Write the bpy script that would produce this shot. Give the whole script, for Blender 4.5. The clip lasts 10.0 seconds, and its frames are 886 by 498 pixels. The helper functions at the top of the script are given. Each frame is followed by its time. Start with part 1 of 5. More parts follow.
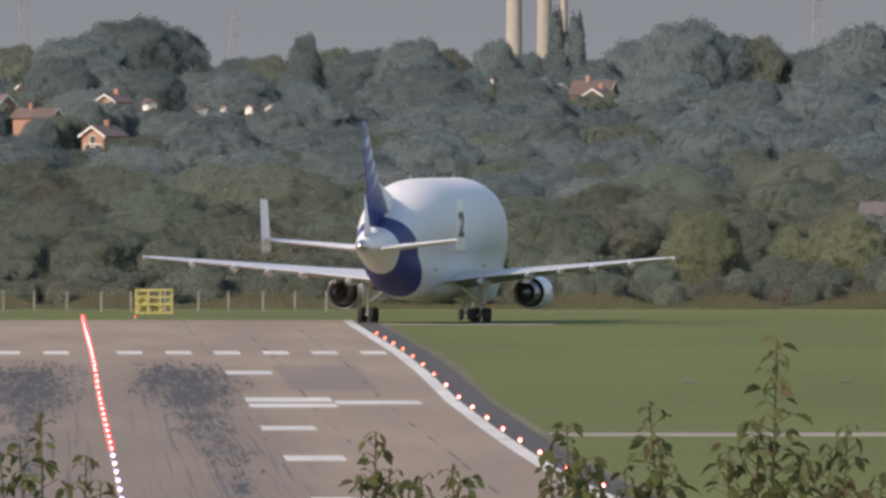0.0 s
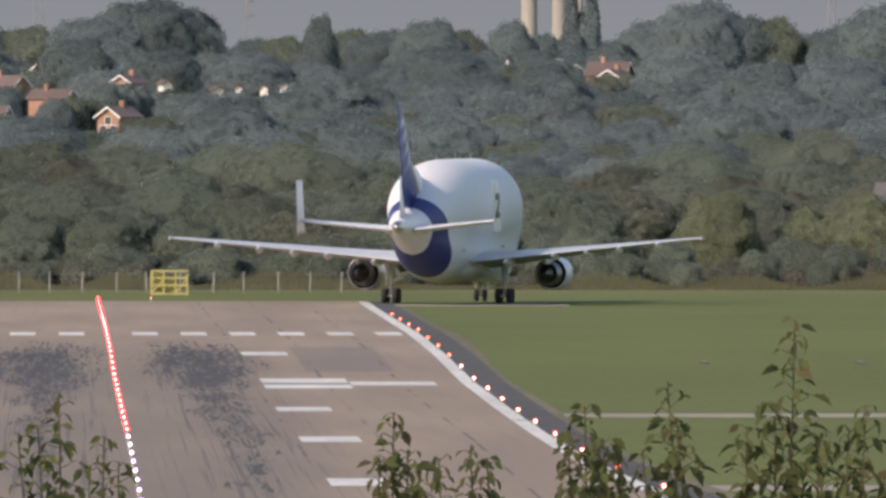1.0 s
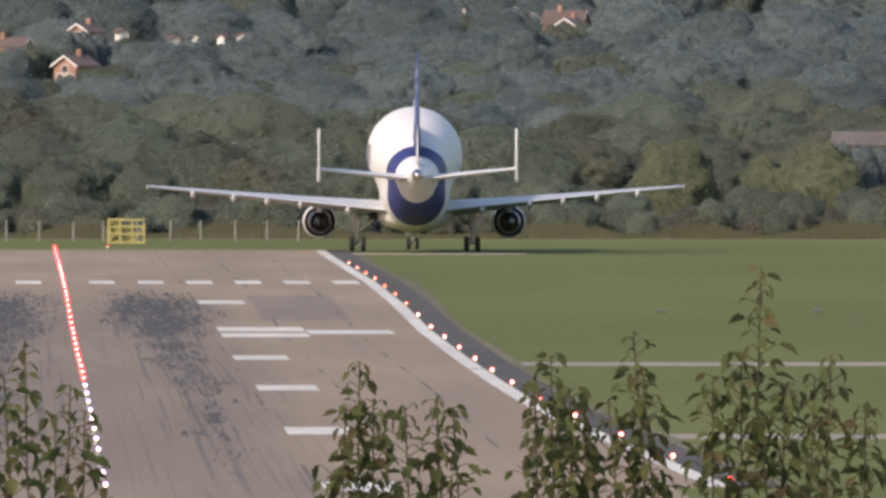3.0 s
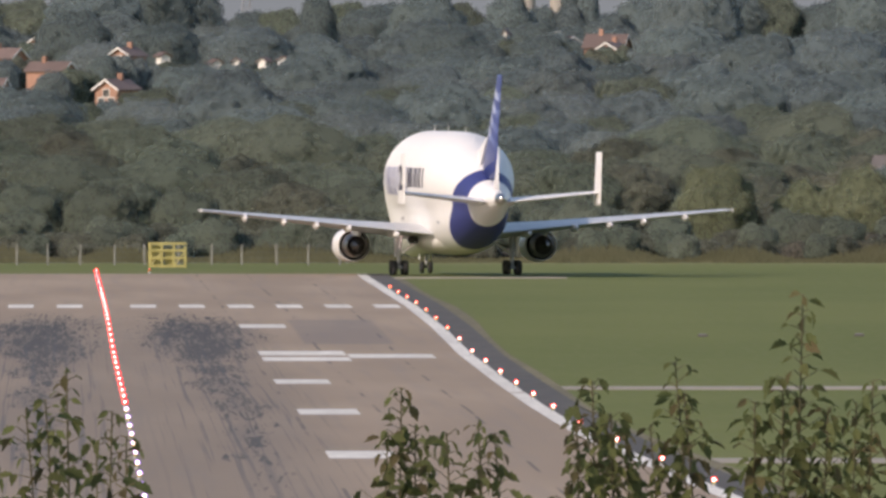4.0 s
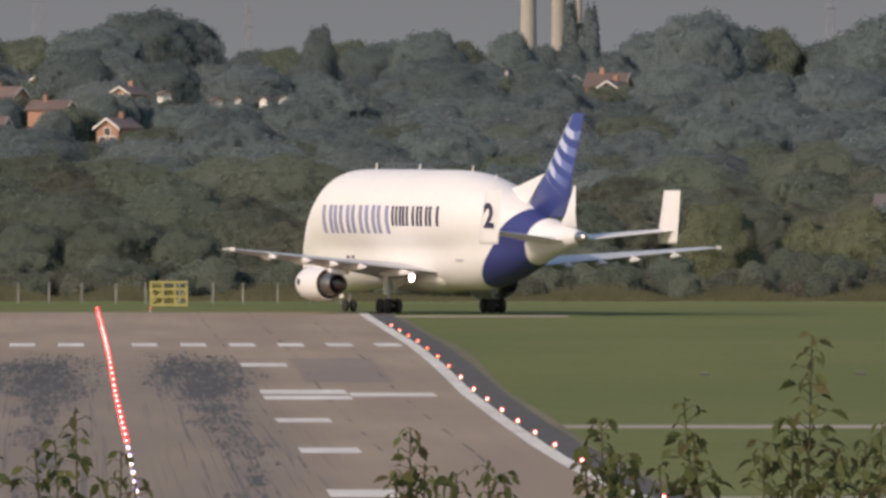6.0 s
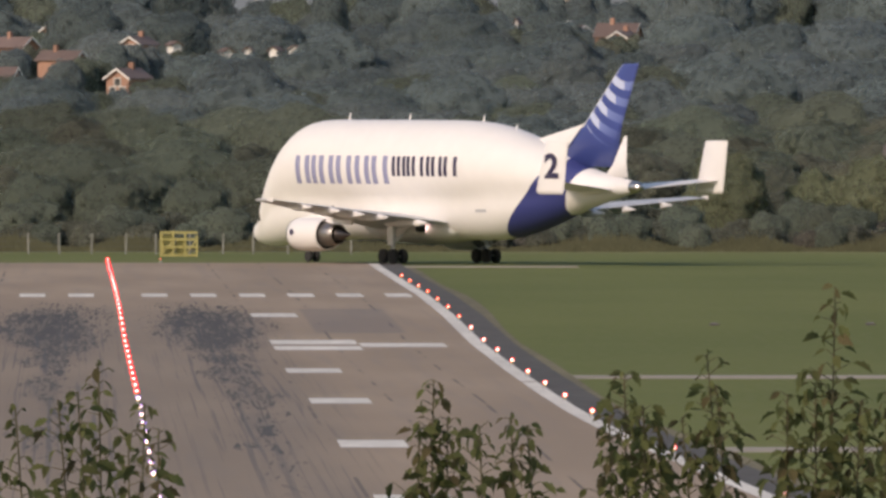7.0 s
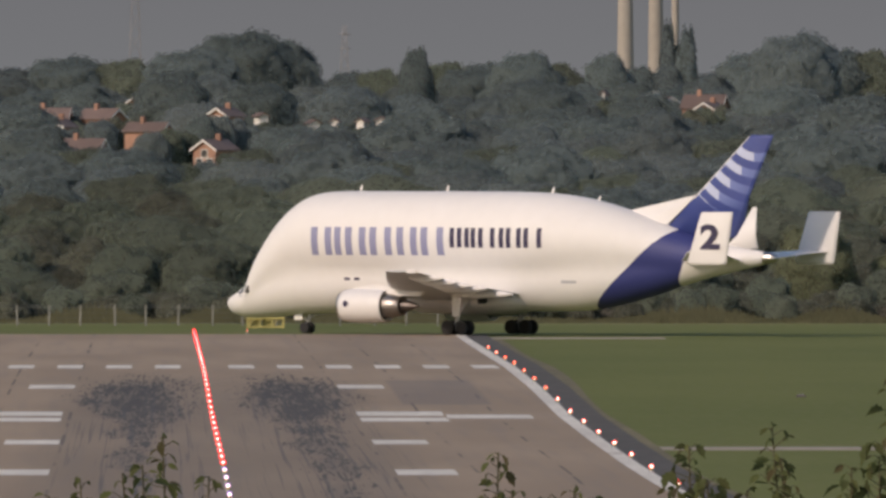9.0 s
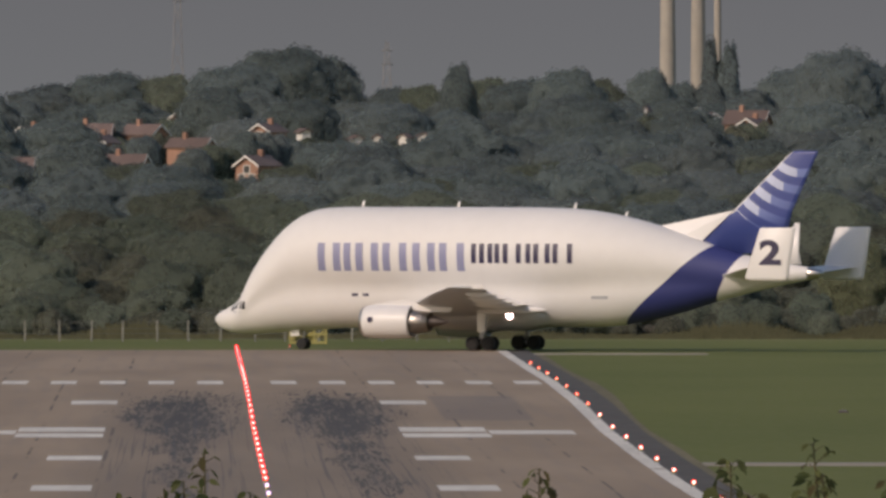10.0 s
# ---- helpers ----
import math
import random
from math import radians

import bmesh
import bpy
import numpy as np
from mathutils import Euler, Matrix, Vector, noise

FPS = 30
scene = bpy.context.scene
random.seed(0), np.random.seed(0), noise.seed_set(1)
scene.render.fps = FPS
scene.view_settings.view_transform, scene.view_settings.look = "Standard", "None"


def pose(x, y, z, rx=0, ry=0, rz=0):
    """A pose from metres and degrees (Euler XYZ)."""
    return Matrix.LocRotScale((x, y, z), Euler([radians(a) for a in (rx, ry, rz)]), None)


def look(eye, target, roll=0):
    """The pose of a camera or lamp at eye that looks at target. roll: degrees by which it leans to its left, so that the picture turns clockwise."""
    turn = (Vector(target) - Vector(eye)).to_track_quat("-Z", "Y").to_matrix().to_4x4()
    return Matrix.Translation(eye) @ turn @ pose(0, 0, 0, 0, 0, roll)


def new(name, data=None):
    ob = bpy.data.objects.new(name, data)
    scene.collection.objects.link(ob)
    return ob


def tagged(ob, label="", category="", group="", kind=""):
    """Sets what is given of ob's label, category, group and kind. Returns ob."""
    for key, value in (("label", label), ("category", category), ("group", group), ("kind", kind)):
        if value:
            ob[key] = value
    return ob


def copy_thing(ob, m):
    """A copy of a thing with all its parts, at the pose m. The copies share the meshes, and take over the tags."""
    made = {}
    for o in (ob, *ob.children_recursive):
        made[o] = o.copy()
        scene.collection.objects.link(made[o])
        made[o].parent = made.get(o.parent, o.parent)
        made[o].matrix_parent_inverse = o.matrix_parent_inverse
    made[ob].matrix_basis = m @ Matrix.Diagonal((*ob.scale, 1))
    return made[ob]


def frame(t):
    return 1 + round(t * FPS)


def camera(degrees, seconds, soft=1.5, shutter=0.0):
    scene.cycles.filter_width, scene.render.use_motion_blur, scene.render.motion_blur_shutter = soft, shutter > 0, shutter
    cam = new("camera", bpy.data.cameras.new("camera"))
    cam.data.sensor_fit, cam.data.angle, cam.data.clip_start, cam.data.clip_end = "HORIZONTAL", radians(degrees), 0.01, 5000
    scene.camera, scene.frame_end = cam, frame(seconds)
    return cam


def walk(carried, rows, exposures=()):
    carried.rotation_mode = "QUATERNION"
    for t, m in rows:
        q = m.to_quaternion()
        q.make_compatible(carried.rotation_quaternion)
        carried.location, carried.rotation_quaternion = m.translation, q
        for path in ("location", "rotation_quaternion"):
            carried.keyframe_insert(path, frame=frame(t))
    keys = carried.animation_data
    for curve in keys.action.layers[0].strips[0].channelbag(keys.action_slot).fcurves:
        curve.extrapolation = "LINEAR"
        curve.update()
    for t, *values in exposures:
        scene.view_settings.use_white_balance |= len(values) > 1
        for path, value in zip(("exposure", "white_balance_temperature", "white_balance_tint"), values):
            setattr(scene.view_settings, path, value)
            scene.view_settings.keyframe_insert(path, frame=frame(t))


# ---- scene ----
# ---- camera and its walk ----
cam = camera(1.797, 10.0, soft=3.0)

# seconds, turn to the right of the runway's line, tilt below the horizon (milliradians), sideways and upward drift of the held camera
AIM = [
    (0, 14.1431, 5.5812, 0.0000, 0.0000),
    (0.5, 14.2343, 6.4074, 0.0020, 0.0000),
    (1, 13.6038, 6.2550, 0.0040, 0.0000),
    (1.5, 15.0193, 6.8183, 0.0044, 0.0000),
    (2, 15.8703, 7.2228, 0.0048, 0.0000),
    (2.5, 14.8109, 7.2776, 0.0120, 0.0000),
    (2.7, 15.1601, 7.9273, 0.0146, 0.0002),
    (3.8, 14.0999, 8.1662, 0.0190, 0.0016),
    (4, 13.6774, 7.2292, 0.0180, 0.0032),
    (4.5, 14.7977, 5.7769, 0.0170, 0.0032),
    (5, 14.5212, 5.9686, 0.0170, 0.0024),
    (5.2, 13.7910, 6.5454, 0.0190, 0.0024),
    (6.3, 13.5054, 5.5260, 0.0304, 0.0064),
    (6.5, 12.7704, 5.4100, 0.0304, 0.0064),
    (7, 13.2853, 7.6209, 0.0480, 0.0080),
    (7.5, 11.1897, 6.6103, 0.0304, 0.0096),
    (8, 12.7952, 6.8059, 0.0200, 0.0096),
    (8.5, 12.8004, 6.1073, 0.0120, 0.0096),
    (9, 10.2034, 5.0903, 0.0160, 0.0104),
    (9.5, 10.0010, 4.3370, 0.0176, 0.0104),
    (10, 8.7023, 4.5330, 0.0144, 0.0104),
]
walk(cam, [(t, pose(-3.3 - dx, 0, 18.6 + dz, 90 - math.degrees(dip / 1000), 0, -math.degrees(turn / 1000)))
           for t, turn, dip, dx, dz in AIM],
     exposures=[(t, stops, warm, 17) for t, stops, warm in ((0, 0.30, 6450), (2.5, 0.34, 6500), (4.0, 0.26, 6500), (4.5, 0.16, 6550), (5.0, 0.08, 6600), (6.5, -0.06, 6750), (8.0, -0.13, 6750), (9.0, -0.33, 6750), (10.0, -0.51, 6750))])

# ---- world and sun ----
SUN_EL, SUN_AZ = 30.0, 46.0      # degrees: height, and how far the sun stands left of the direction behind the camera
world = bpy.data.worlds.new("world")
scene.world = world
world.use_nodes = True
wn = world.node_tree.nodes
sky = wn.new("ShaderNodeTexSky")
sky.sky_type = 'NISHITA'
sky.sun_disc = False
sky.sun_elevation = radians(SUN_EL)
sky.sun_rotation = radians(180 + SUN_AZ)
sky.air_density, sky.dust_density, sky.ozone_density = 1.2, 1.5, 2.0
world.node_tree.links.new(sky.outputs[0], wn["Background"].inputs[0])
wn["Background"].inputs[1].default_value = 0.132
lamp = bpy.data.lights.new("sun", 'SUN')
lamp.energy, lamp.angle, lamp.color = 2.8, radians(2.5), (1.0, 0.84, 0.68)
sun = new("sun", lamp)
_a, _e = radians(SUN_AZ), radians(SUN_EL)
sun_from = Vector((-math.sin(_a) * math.cos(_e), -math.cos(_a) * math.cos(_e), math.sin(_e)))
sun.matrix_world = look(sun_from * 50 + Vector((-60, -60, 60)), Vector((-60, -60, 60)))


# ---- materials ----
def leafy(name, colour, gaps=0.0, **more):
    """Foliage: a rough surface that lets some of the light through; gaps: the share of holes between the leaves of a tuft."""
    m = material(name, colour, 0.85, **more)
    n, lk = m.node_tree.nodes, m.node_tree.links.new
    b = n["Principled BSDF"]
    b.inputs["Specular IOR Level"].default_value = 0.15
    through_light, both = n.new("ShaderNodeBsdfTranslucent"), n.new("ShaderNodeMixShader")
    lk(b.inputs["Base Color"].links[0].from_socket, through_light.inputs["Color"])
    both.inputs[0].default_value = 0.50
    lk(b.outputs[0], both.inputs[1])
    lk(through_light.outputs[0], both.inputs[2])
    lk(both.outputs[0], n["Material Output"].inputs["Surface"])
    if gaps:
        hole, loose = n.new("ShaderNodeBsdfTransparent"), n.new("ShaderNodeMixShader")
        loose.inputs[0].default_value = gaps
        lk(both.outputs[0], loose.inputs[1])
        lk(hole.outputs[0], loose.inputs[2])
        lk(loose.outputs[0], n["Material Output"].inputs["Surface"])
    return m


def material(name, colour, rough=0.7, metal=0.0, vary=0.15, grain=4.0, coarse=0.3, bump=0.0, stretch=(1, 1, 1), per_object=0.0, hue=0.0):
    """A surface with variation at two scales; per_object and hue shift it from thing to thing."""
    m = bpy.data.materials.new(name)
    m.use_nodes = True
    nt = m.node_tree
    n, lk = nt.nodes, nt.links.new
    b = n["Principled BSDF"]
    b.inputs["Roughness"].default_value, b.inputs["Metallic"].default_value = rough, metal
    co = n.new("ShaderNodeTexCoord")
    mp = n.new("ShaderNodeMapping")
    mp.inputs["Scale"].default_value = stretch
    lk(co.outputs["Object"], mp.inputs[0])
    fine, wide = n.new("ShaderNodeTexNoise"), n.new("ShaderNodeTexNoise")
    for tex, sc in ((fine, grain), (wide, coarse)):
        tex.inputs["Scale"].default_value = sc
        tex.inputs["Detail"].default_value = 4
        lk(mp.outputs[0], tex.inputs["Vector"])
    add = n.new("ShaderNodeMath")
    add.operation = 'ADD'
    lk(fine.outputs[0], add.inputs[0])
    lk(wide.outputs[0], add.inputs[1])
    val = n.new("ShaderNodeMapRange")
    val.inputs["From Min"].default_value, val.inputs["From Max"].default_value = 0.6, 1.4
    val.inputs["To Min"].default_value, val.inputs["To Max"].default_value = 1 - vary, 1 + vary
    lk(add.outputs[0], val.inputs[0])
    hsv = n.new("ShaderNodeHueSaturation")
    hsv.inputs["Color"].default_value = (*colour, 1)
    lk(val.outputs[0], hsv.inputs["Value"])
    if per_object or hue:
        info = n.new("ShaderNodeObjectInfo")
        r1 = n.new("ShaderNodeMapRange")
        r1.inputs["To Min"].default_value, r1.inputs["To Max"].default_value = 0.5 - hue, 0.5 + hue
        lk(info.outputs["Random"], r1.inputs[0])
        lk(r1.outputs[0], hsv.inputs["Hue"])
        jumble = n.new("ShaderNodeMath")
        jumble.operation, jumble.inputs[1].default_value = 'MULTIPLY', 7.31
        lk(info.outputs["Random"], jumble.inputs[0])
        fr = n.new("ShaderNodeMath")
        fr.operation = 'FRACT'
        lk(jumble.outputs[0], fr.inputs[0])
        r2 = n.new("ShaderNodeMapRange")
        r2.inputs["To Min"].default_value, r2.inputs["To Max"].default_value = 1 - per_object, 1 + per_object
        lk(fr.outputs[0], r2.inputs[0])
        mul = n.new("ShaderNodeMath")
        mul.operation = 'MULTIPLY'
        lk(r2.outputs[0], mul.inputs[0])
        lk(val.outputs[0], mul.inputs[1])
        lk(mul.outputs[0], hsv.inputs["Value"])
    lk(hsv.outputs[0], b.inputs["Base Color"])
    if bump:
        bp = n.new("ShaderNodeBump")
        bp.inputs["Strength"].default_value, bp.inputs["Distance"].default_value = bump, 0.02
        lk(fine.outputs[0], bp.inputs["Height"])
        lk(bp.outputs[0], b.inputs["Normal"])
    return m


def glow(name, colour, strength):
    m = bpy.data.materials.new(name)
    m.use_nodes = True
    b = m.node_tree.nodes["Principled BSDF"]
    b.inputs["Base Color"].default_value = (*colour, 1)
    b.inputs["Emission Color"].default_value = (*colour, 1)
    b.inputs["Emission Strength"].default_value = strength
    return m


class Maths:
    """Short-hand for arithmetic nodes in one material."""

    def __init__(self, m):
        self.n, self.lk = m.node_tree.nodes, m.node_tree.links.new

    def op(self, kind, a, b=0.0, c=0.0):
        q = self.n.new("ShaderNodeMath")
        q.operation = kind
        for i, v in enumerate((a, b, c)):
            if isinstance(v, (int, float)):
                q.inputs[i].default_value = v
            else:
                self.lk(v, q.inputs[i])
        return q.outputs[0]

    def mix(self, fac, a, b):
        q = self.n.new("ShaderNodeMix")
        q.data_type = 'RGBA'
        self.lk(fac, q.inputs[0])
        for i, v in ((6, a), (7, b)):
            if isinstance(v, tuple):
                q.inputs[i].default_value = (*v, 1)
            else:
                self.lk(v, q.inputs[i])
        return q.outputs[2]

    def step(self, v, lo, hi):
        q = self.n.new("ShaderNodeMapRange")
        q.interpolation_type = 'SMOOTHSTEP'
        q.inputs["From Min"].default_value, q.inputs["From Max"].default_value = lo, hi
        self.lk(v, q.inputs[0])
        return q.outputs[0]

    def noise(self, vec, scale, detail=3.0, warp=0.0):
        q = self.n.new("ShaderNodeTexNoise")
        q.inputs["Distortion"].default_value = warp
        q.inputs["Scale"].default_value, q.inputs["Detail"].default_value = scale, detail
        self.lk(vec, q.inputs["Vector"])
        return q.outputs[0]

    def mapped(self, scale):
        co = self.n.new("ShaderNodeTexCoord")
        q = self.n.new("ShaderNodeMapping")
        q.inputs["Scale"].default_value = scale
        self.lk(co.outputs["Object"], q.inputs[0])
        return q.outputs[0]

    def xyz(self):
        co = self.n.new("ShaderNodeTexCoord")
        q = self.n.new("ShaderNodeSeparateXYZ")
        self.lk(co.outputs["Object"], q.inputs[0])
        return q.outputs


def runway_material():
    """Worn pale concrete: bay to bay changes, long streaks, dark tyre rubber either side of the centre line."""
    m = bpy.data.materials.new("runway_concrete")
    m.use_nodes = True
    k = Maths(m)
    b = m.node_tree.nodes["Principled BSDF"]
    b.inputs["Roughness"].default_value = 0.9
    x, y, z = k.xyz()
    long_streak = k.noise(k.mapped((0.9, 0.012, 1)), 1.0, 5)
    broad = k.noise(k.mapped((0.10, 0.006, 1)), 1.0, 3)
    base = k.mix(k.step(broad, 0.35, 0.68), (0.276, 0.207, 0.140), (0.344, 0.260, 0.176))
    base = k.mix(k.op('MULTIPLY', k.step(long_streak, 0.45, 0.75), 0.35), base, (0.215, 0.18, 0.15))
    # rubber: strongest 5 m from the centre and about 1500 to 1950 m out, broken into streaks
    off = k.op('ABSOLUTE', k.op('SUBTRACT', k.op('ABSOLUTE', k.op('ADD', x, -0.7)), 4.9))
    wobble = k.op('MULTIPLY', k.op('ADD', k.noise(k.mapped((0.35, 0.016, 1)), 1.0, 4), -0.5), 6.0)
    spread = k.op('ADD', 0.30, k.op('MULTIPLY', k.step(y, 1570, 1810), 0.70))
    lane = k.op('SUBTRACT', 1.0, k.step(k.op('DIVIDE', k.op('ADD', off, wobble), spread), 0.0, 6.0))
    reach = k.op('MULTIPLY', k.op('ADD', 0.60, k.op('MULTIPLY', k.step(y, 1500, 1720), 0.40)), k.op('MULTIPLY', k.step(y, 1000, 1400), k.op('SUBTRACT', 1.0, k.step(y, 1800, 2000))))
    field = k.op('MULTIPLY', lane, reach)
    # scribbled marks, thick in the middle and thinning out to single flecks
    scrib = k.noise(k.mapped((1.5, 0.030, 1)), 1.0, 8, 2.2)
    fleck = k.noise(k.mapped((3.4, 0.020, 1)), 1.0, 6, 1.2)
    thin = k.op('MULTIPLY', k.op('SUBTRACT', 1.0, field), 0.20)
    amount = k.op('MAXIMUM', k.step(k.op('SUBTRACT', scrib, thin), 0.42, 0.50), k.op('MULTIPLY', k.step(k.op('SUBTRACT', fleck, thin), 0.44, 0.54), 0.8))
    amount = k.op('MULTIPLY', amount, k.step(field, 0.04, 0.30))
    base = k.mix(k.op('MULTIPLY', k.op('POWER', field, 1.5), 0.62), base, (0.066, 0.060, 0.056))
    base = k.mix(k.op('MULTIPLY', amount, 0.94), base, (0.018, 0.018, 0.021))
    ax = k.op('ABSOLUTE', x)
    # faint hair-thin skid lines over a wider stretch
    wide_lane = k.op('SUBTRACT', 1.0, k.step(off, 2.0, 5.5))
    wide_reach = k.op('MULTIPLY', k.step(y, 800, 1300), k.op('SUBTRACT', 1.0, k.step(y, 1700, 1900)))
    stained = k.op('MULTIPLY', k.op('SUBTRACT', 1.0, k.step(ax, 7.0, 11.5)), k.op('MULTIPLY', k.step(y, 700, 1300), k.op('SUBTRACT', 1.0, k.step(y, 1750, 1950))))
    base = k.mix(k.op('MULTIPLY', stained, 0.34), base, (0.115, 0.098, 0.082))
    skid = k.noise(k.mapped((4.2, 0.006, 1)), 1.0, 4)
    base = k.mix(k.op('MULTIPLY', k.op('MULTIPLY', wide_lane, wide_reach), k.op('MULTIPLY', k.step(skid, 0.52, 0.66), 0.62)), base, (0.06, 0.060, 0.066))
    # broken joints between the concrete bays
    for joint in (8.4, 12.7, 17.2):
        near = k.op('SUBTRACT', 1.0, k.step(k.op('ABSOLUTE', k.op('SUBTRACT', ax, joint)), 0.05, 0.13))
        broken = k.step(k.noise(k.mapped((0.3, 0.022, 1)), 1.0 + joint * 0.01, 3), 0.50, 0.60)
        base = k.mix(k.op('MULTIPLY', k.op('MULTIPLY', near, broken), 0.7), base, (0.07, 0.062, 0.055))
    # one darker resurfaced bay
    patch = k.op('MULTIPLY', k.op('MULTIPLY', k.step(x, 11.9, 12.3), k.op('SUBTRACT', 1.0, k.step(x, 17.4, 17.9))),
                 k.op('MULTIPLY', k.step(y, 1752, 1756), k.op('SUBTRACT', 1.0, k.step(y, 1893, 1897))))
    base = k.mix(k.op('MULTIPLY', patch, 0.42), base, (0.13, 0.12, 0.12))
    k.lk(base, b.inputs["Base Color"])
    return m


def grass_material():
    m = bpy.data.materials.new("mown_grass")
    m.use_nodes = True
    k = Maths(m)
    b = m.node_tree.nodes["Principled BSDF"]
    b.inputs["Roughness"].default_value = 0.95
    b.inputs["Specular IOR Level"].default_value = 0.1
    broad = k.noise(k.mapped((0.03, 0.0045, 0.05)), 1.0, 4)
    fine = k.noise(k.mapped((1.6, 0.10, 1)), 1.0, 5)
    x, y, z = k.xyz()
    base = k.mix(k.step(broad, 0.3, 0.7), (0.124, 0.148, 0.046), (0.156, 0.175, 0.057))
    base = k.mix(k.op('MULTIPLY', k.step(fine, 0.4, 0.8), 0.3), base, (0.18, 0.18, 0.085))
    # long dry grass along the field's edge
    dry = k.op('MULTIPLY', k.step(y, 2470, 2530), k.step(k.op('ADD', k.op('MULTIPLY', fine, 0.6), k.op('MULTIPLY', broad, 0.6)), 0.35, 0.75))
    base = k.mix(k.op('MULTIPLY', dry, 0.8), base, (0.26, 0.22, 0.12))
    k.lk(base, b.inputs["Base Color"])
    return m


RUNWAY = runway_material()
GRASS = grass_material()
SHOULDER = material("dark_asphalt", (0.074, 0.066, 0.056), 0.9, vary=0.3, grain=0.8, coarse=0.05, stretch=(1, 0.1, 1))
VERGE = material("dry_brown_verge", (0.150, 0.128, 0.066), 0.95, vary=0.35, grain=0.9, coarse=0.06, stretch=(1, 0.12, 1))
PATH = material("pale_concrete", (0.30, 0.265, 0.21), 0.9, vary=0.2, grain=0.6, coarse=0.04, stretch=(1, 0.2, 1))
PAINT = material("worn_white_paint", (0.66, 0.63, 0.56), 0.8, vary=0.22, grain=1.2, coarse=0.2, stretch=(1, 0.08, 1))
WHITE = material("white_aircraft_paint", (0.76, 0.745, 0.722), 0.38, vary=0.035, grain=0.9, coarse=0.15)
GREY = material("grey_aircraft_paint", (0.42, 0.43, 0.45), 0.45, vary=0.1, grain=1.5, coarse=0.2)
WINGTOP = material("pale_grey_wing_paint", (0.52, 0.53, 0.54), 0.4, vary=0.1, grain=1.0, coarse=0.2)
METAL = material("bare_metal", (0.55, 0.53, 0.50), 0.3, 1.0, vary=0.15, grain=4, coarse=0.6)
DARKMETAL = material("sooty_exhaust_metal", (0.13, 0.115, 0.11), 0.45, 0.9, vary=0.3, grain=3, coarse=0.8)
COWL = material("dull_metal_cowl", (0.30, 0.28, 0.265), 0.38, 0.9, vary=0.2, grain=3, coarse=0.8)
INTAKE = material("dark_engine_inside", (0.02, 0.02, 0.022), 0.6, vary=0.2)
TYRE = material("black_tyre_rubber", (0.022, 0.022, 0.023), 0.85, vary=0.25, grain=8, coarse=1)
HUB = material("grey_wheel_hub", (0.45, 0.45, 0.44), 0.5, 0.4, vary=0.2)
GLASS = material("dark_cockpit_glass", (0.012, 0.014, 0.018), 0.08, vary=0.1)
LILAC = material("lilac_livery_paint", (0.27, 0.28, 0.43), 0.45, vary=0.05)
INK = material("dark_livery_paint", (0.035, 0.030, 0.075), 0.45, vary=0.08)
YELLOW = material("yellow_painted_steel", (0.40, 0.355, 0.12), 0.5, vary=0.15, grain=3, coarse=0.6)
POST = material("weathered_concrete_post", (0.25, 0.25, 0.22), 0.9, vary=0.25, grain=5, coarse=1)
WIRE = material("galvanised_wire", (0.22, 0.23, 0.22), 0.6, 0.5, vary=0.2)
BRICK = material("orange_brick", (0.33, 0.19, 0.135), 0.9, vary=0.2, grain=3, coarse=0.4, per_object=0.25)
ROOF = material("brown_roof_tiles", (0.165, 0.12, 0.105), 0.85, vary=0.2, grain=2, coarse=0.4, per_object=0.25)
TRIM = material("white_painted_timber", (0.68, 0.66, 0.62), 0.6, vary=0.06)
PANE = material("house_window_glass", (0.05, 0.055, 0.06), 0.1, vary=0.1)
CONCRETE = material("pale_tower_concrete", (0.37, 0.34, 0.295), 0.85, vary=0.1, grain=0.8, coarse=0.08)
STEEL = material("grey_lattice_steel", (0.26, 0.265, 0.275), 0.6, 0.3, vary=0.15)
BARK = material("brown_bark", (0.10, 0.08, 0.06), 0.95, vary=0.35, grain=3, coarse=0.6)
# distance haze is put into these colours: dark and grey are paled and blued most
HAZED_LEAF_TONES = (("green", (0.140, 0.167, 0.130)), ("dark", (0.150, 0.190, 0.190)), ("olive", (0.135, 0.148, 0.114)),
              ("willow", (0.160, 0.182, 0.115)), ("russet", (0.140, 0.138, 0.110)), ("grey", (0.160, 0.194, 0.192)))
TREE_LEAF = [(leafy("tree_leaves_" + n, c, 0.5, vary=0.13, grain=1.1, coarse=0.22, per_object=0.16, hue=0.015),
              leafy("inner_leaves_" + n, c, vary=0.13, grain=1.1, coarse=0.22, per_object=0.16, hue=0.015)) for n, c in HAZED_LEAF_TONES]
DRY = leafy("dry_long_grass", (0.205, 0.190, 0.105), vary=0.3, grain=1.5, coarse=0.1)
SHRUB_LEAF = [leafy("shrub_leaf_" + n, c, vary=0.3, grain=60, coarse=14, per_object=0.3, hue=0.012)
              for n, c in (("green", (0.135, 0.147, 0.057)), ("dark", (0.108, 0.120, 0.049)), ("bronze", (0.120, 0.102, 0.050)))]
TWIG = material("green_brown_twig", (0.085, 0.075, 0.035), 0.8, vary=0.3, grain=80, coarse=20)
RED_LIGHT = glow("red_lamp_glow", (1.0, 0.012, 0.025), 2.6)
WHITE_LIGHT = glow("violet_white_lamp_glow", (0.42, 0.26, 0.9), 1.6)
AMBER_LIGHT = glow("amber_lamp_glow", (1.0, 0.07, 0.02), 3)
PINK_LIGHT = glow("orange_red_lamp_glow", (1.0, 0.05, 0.035), 3)
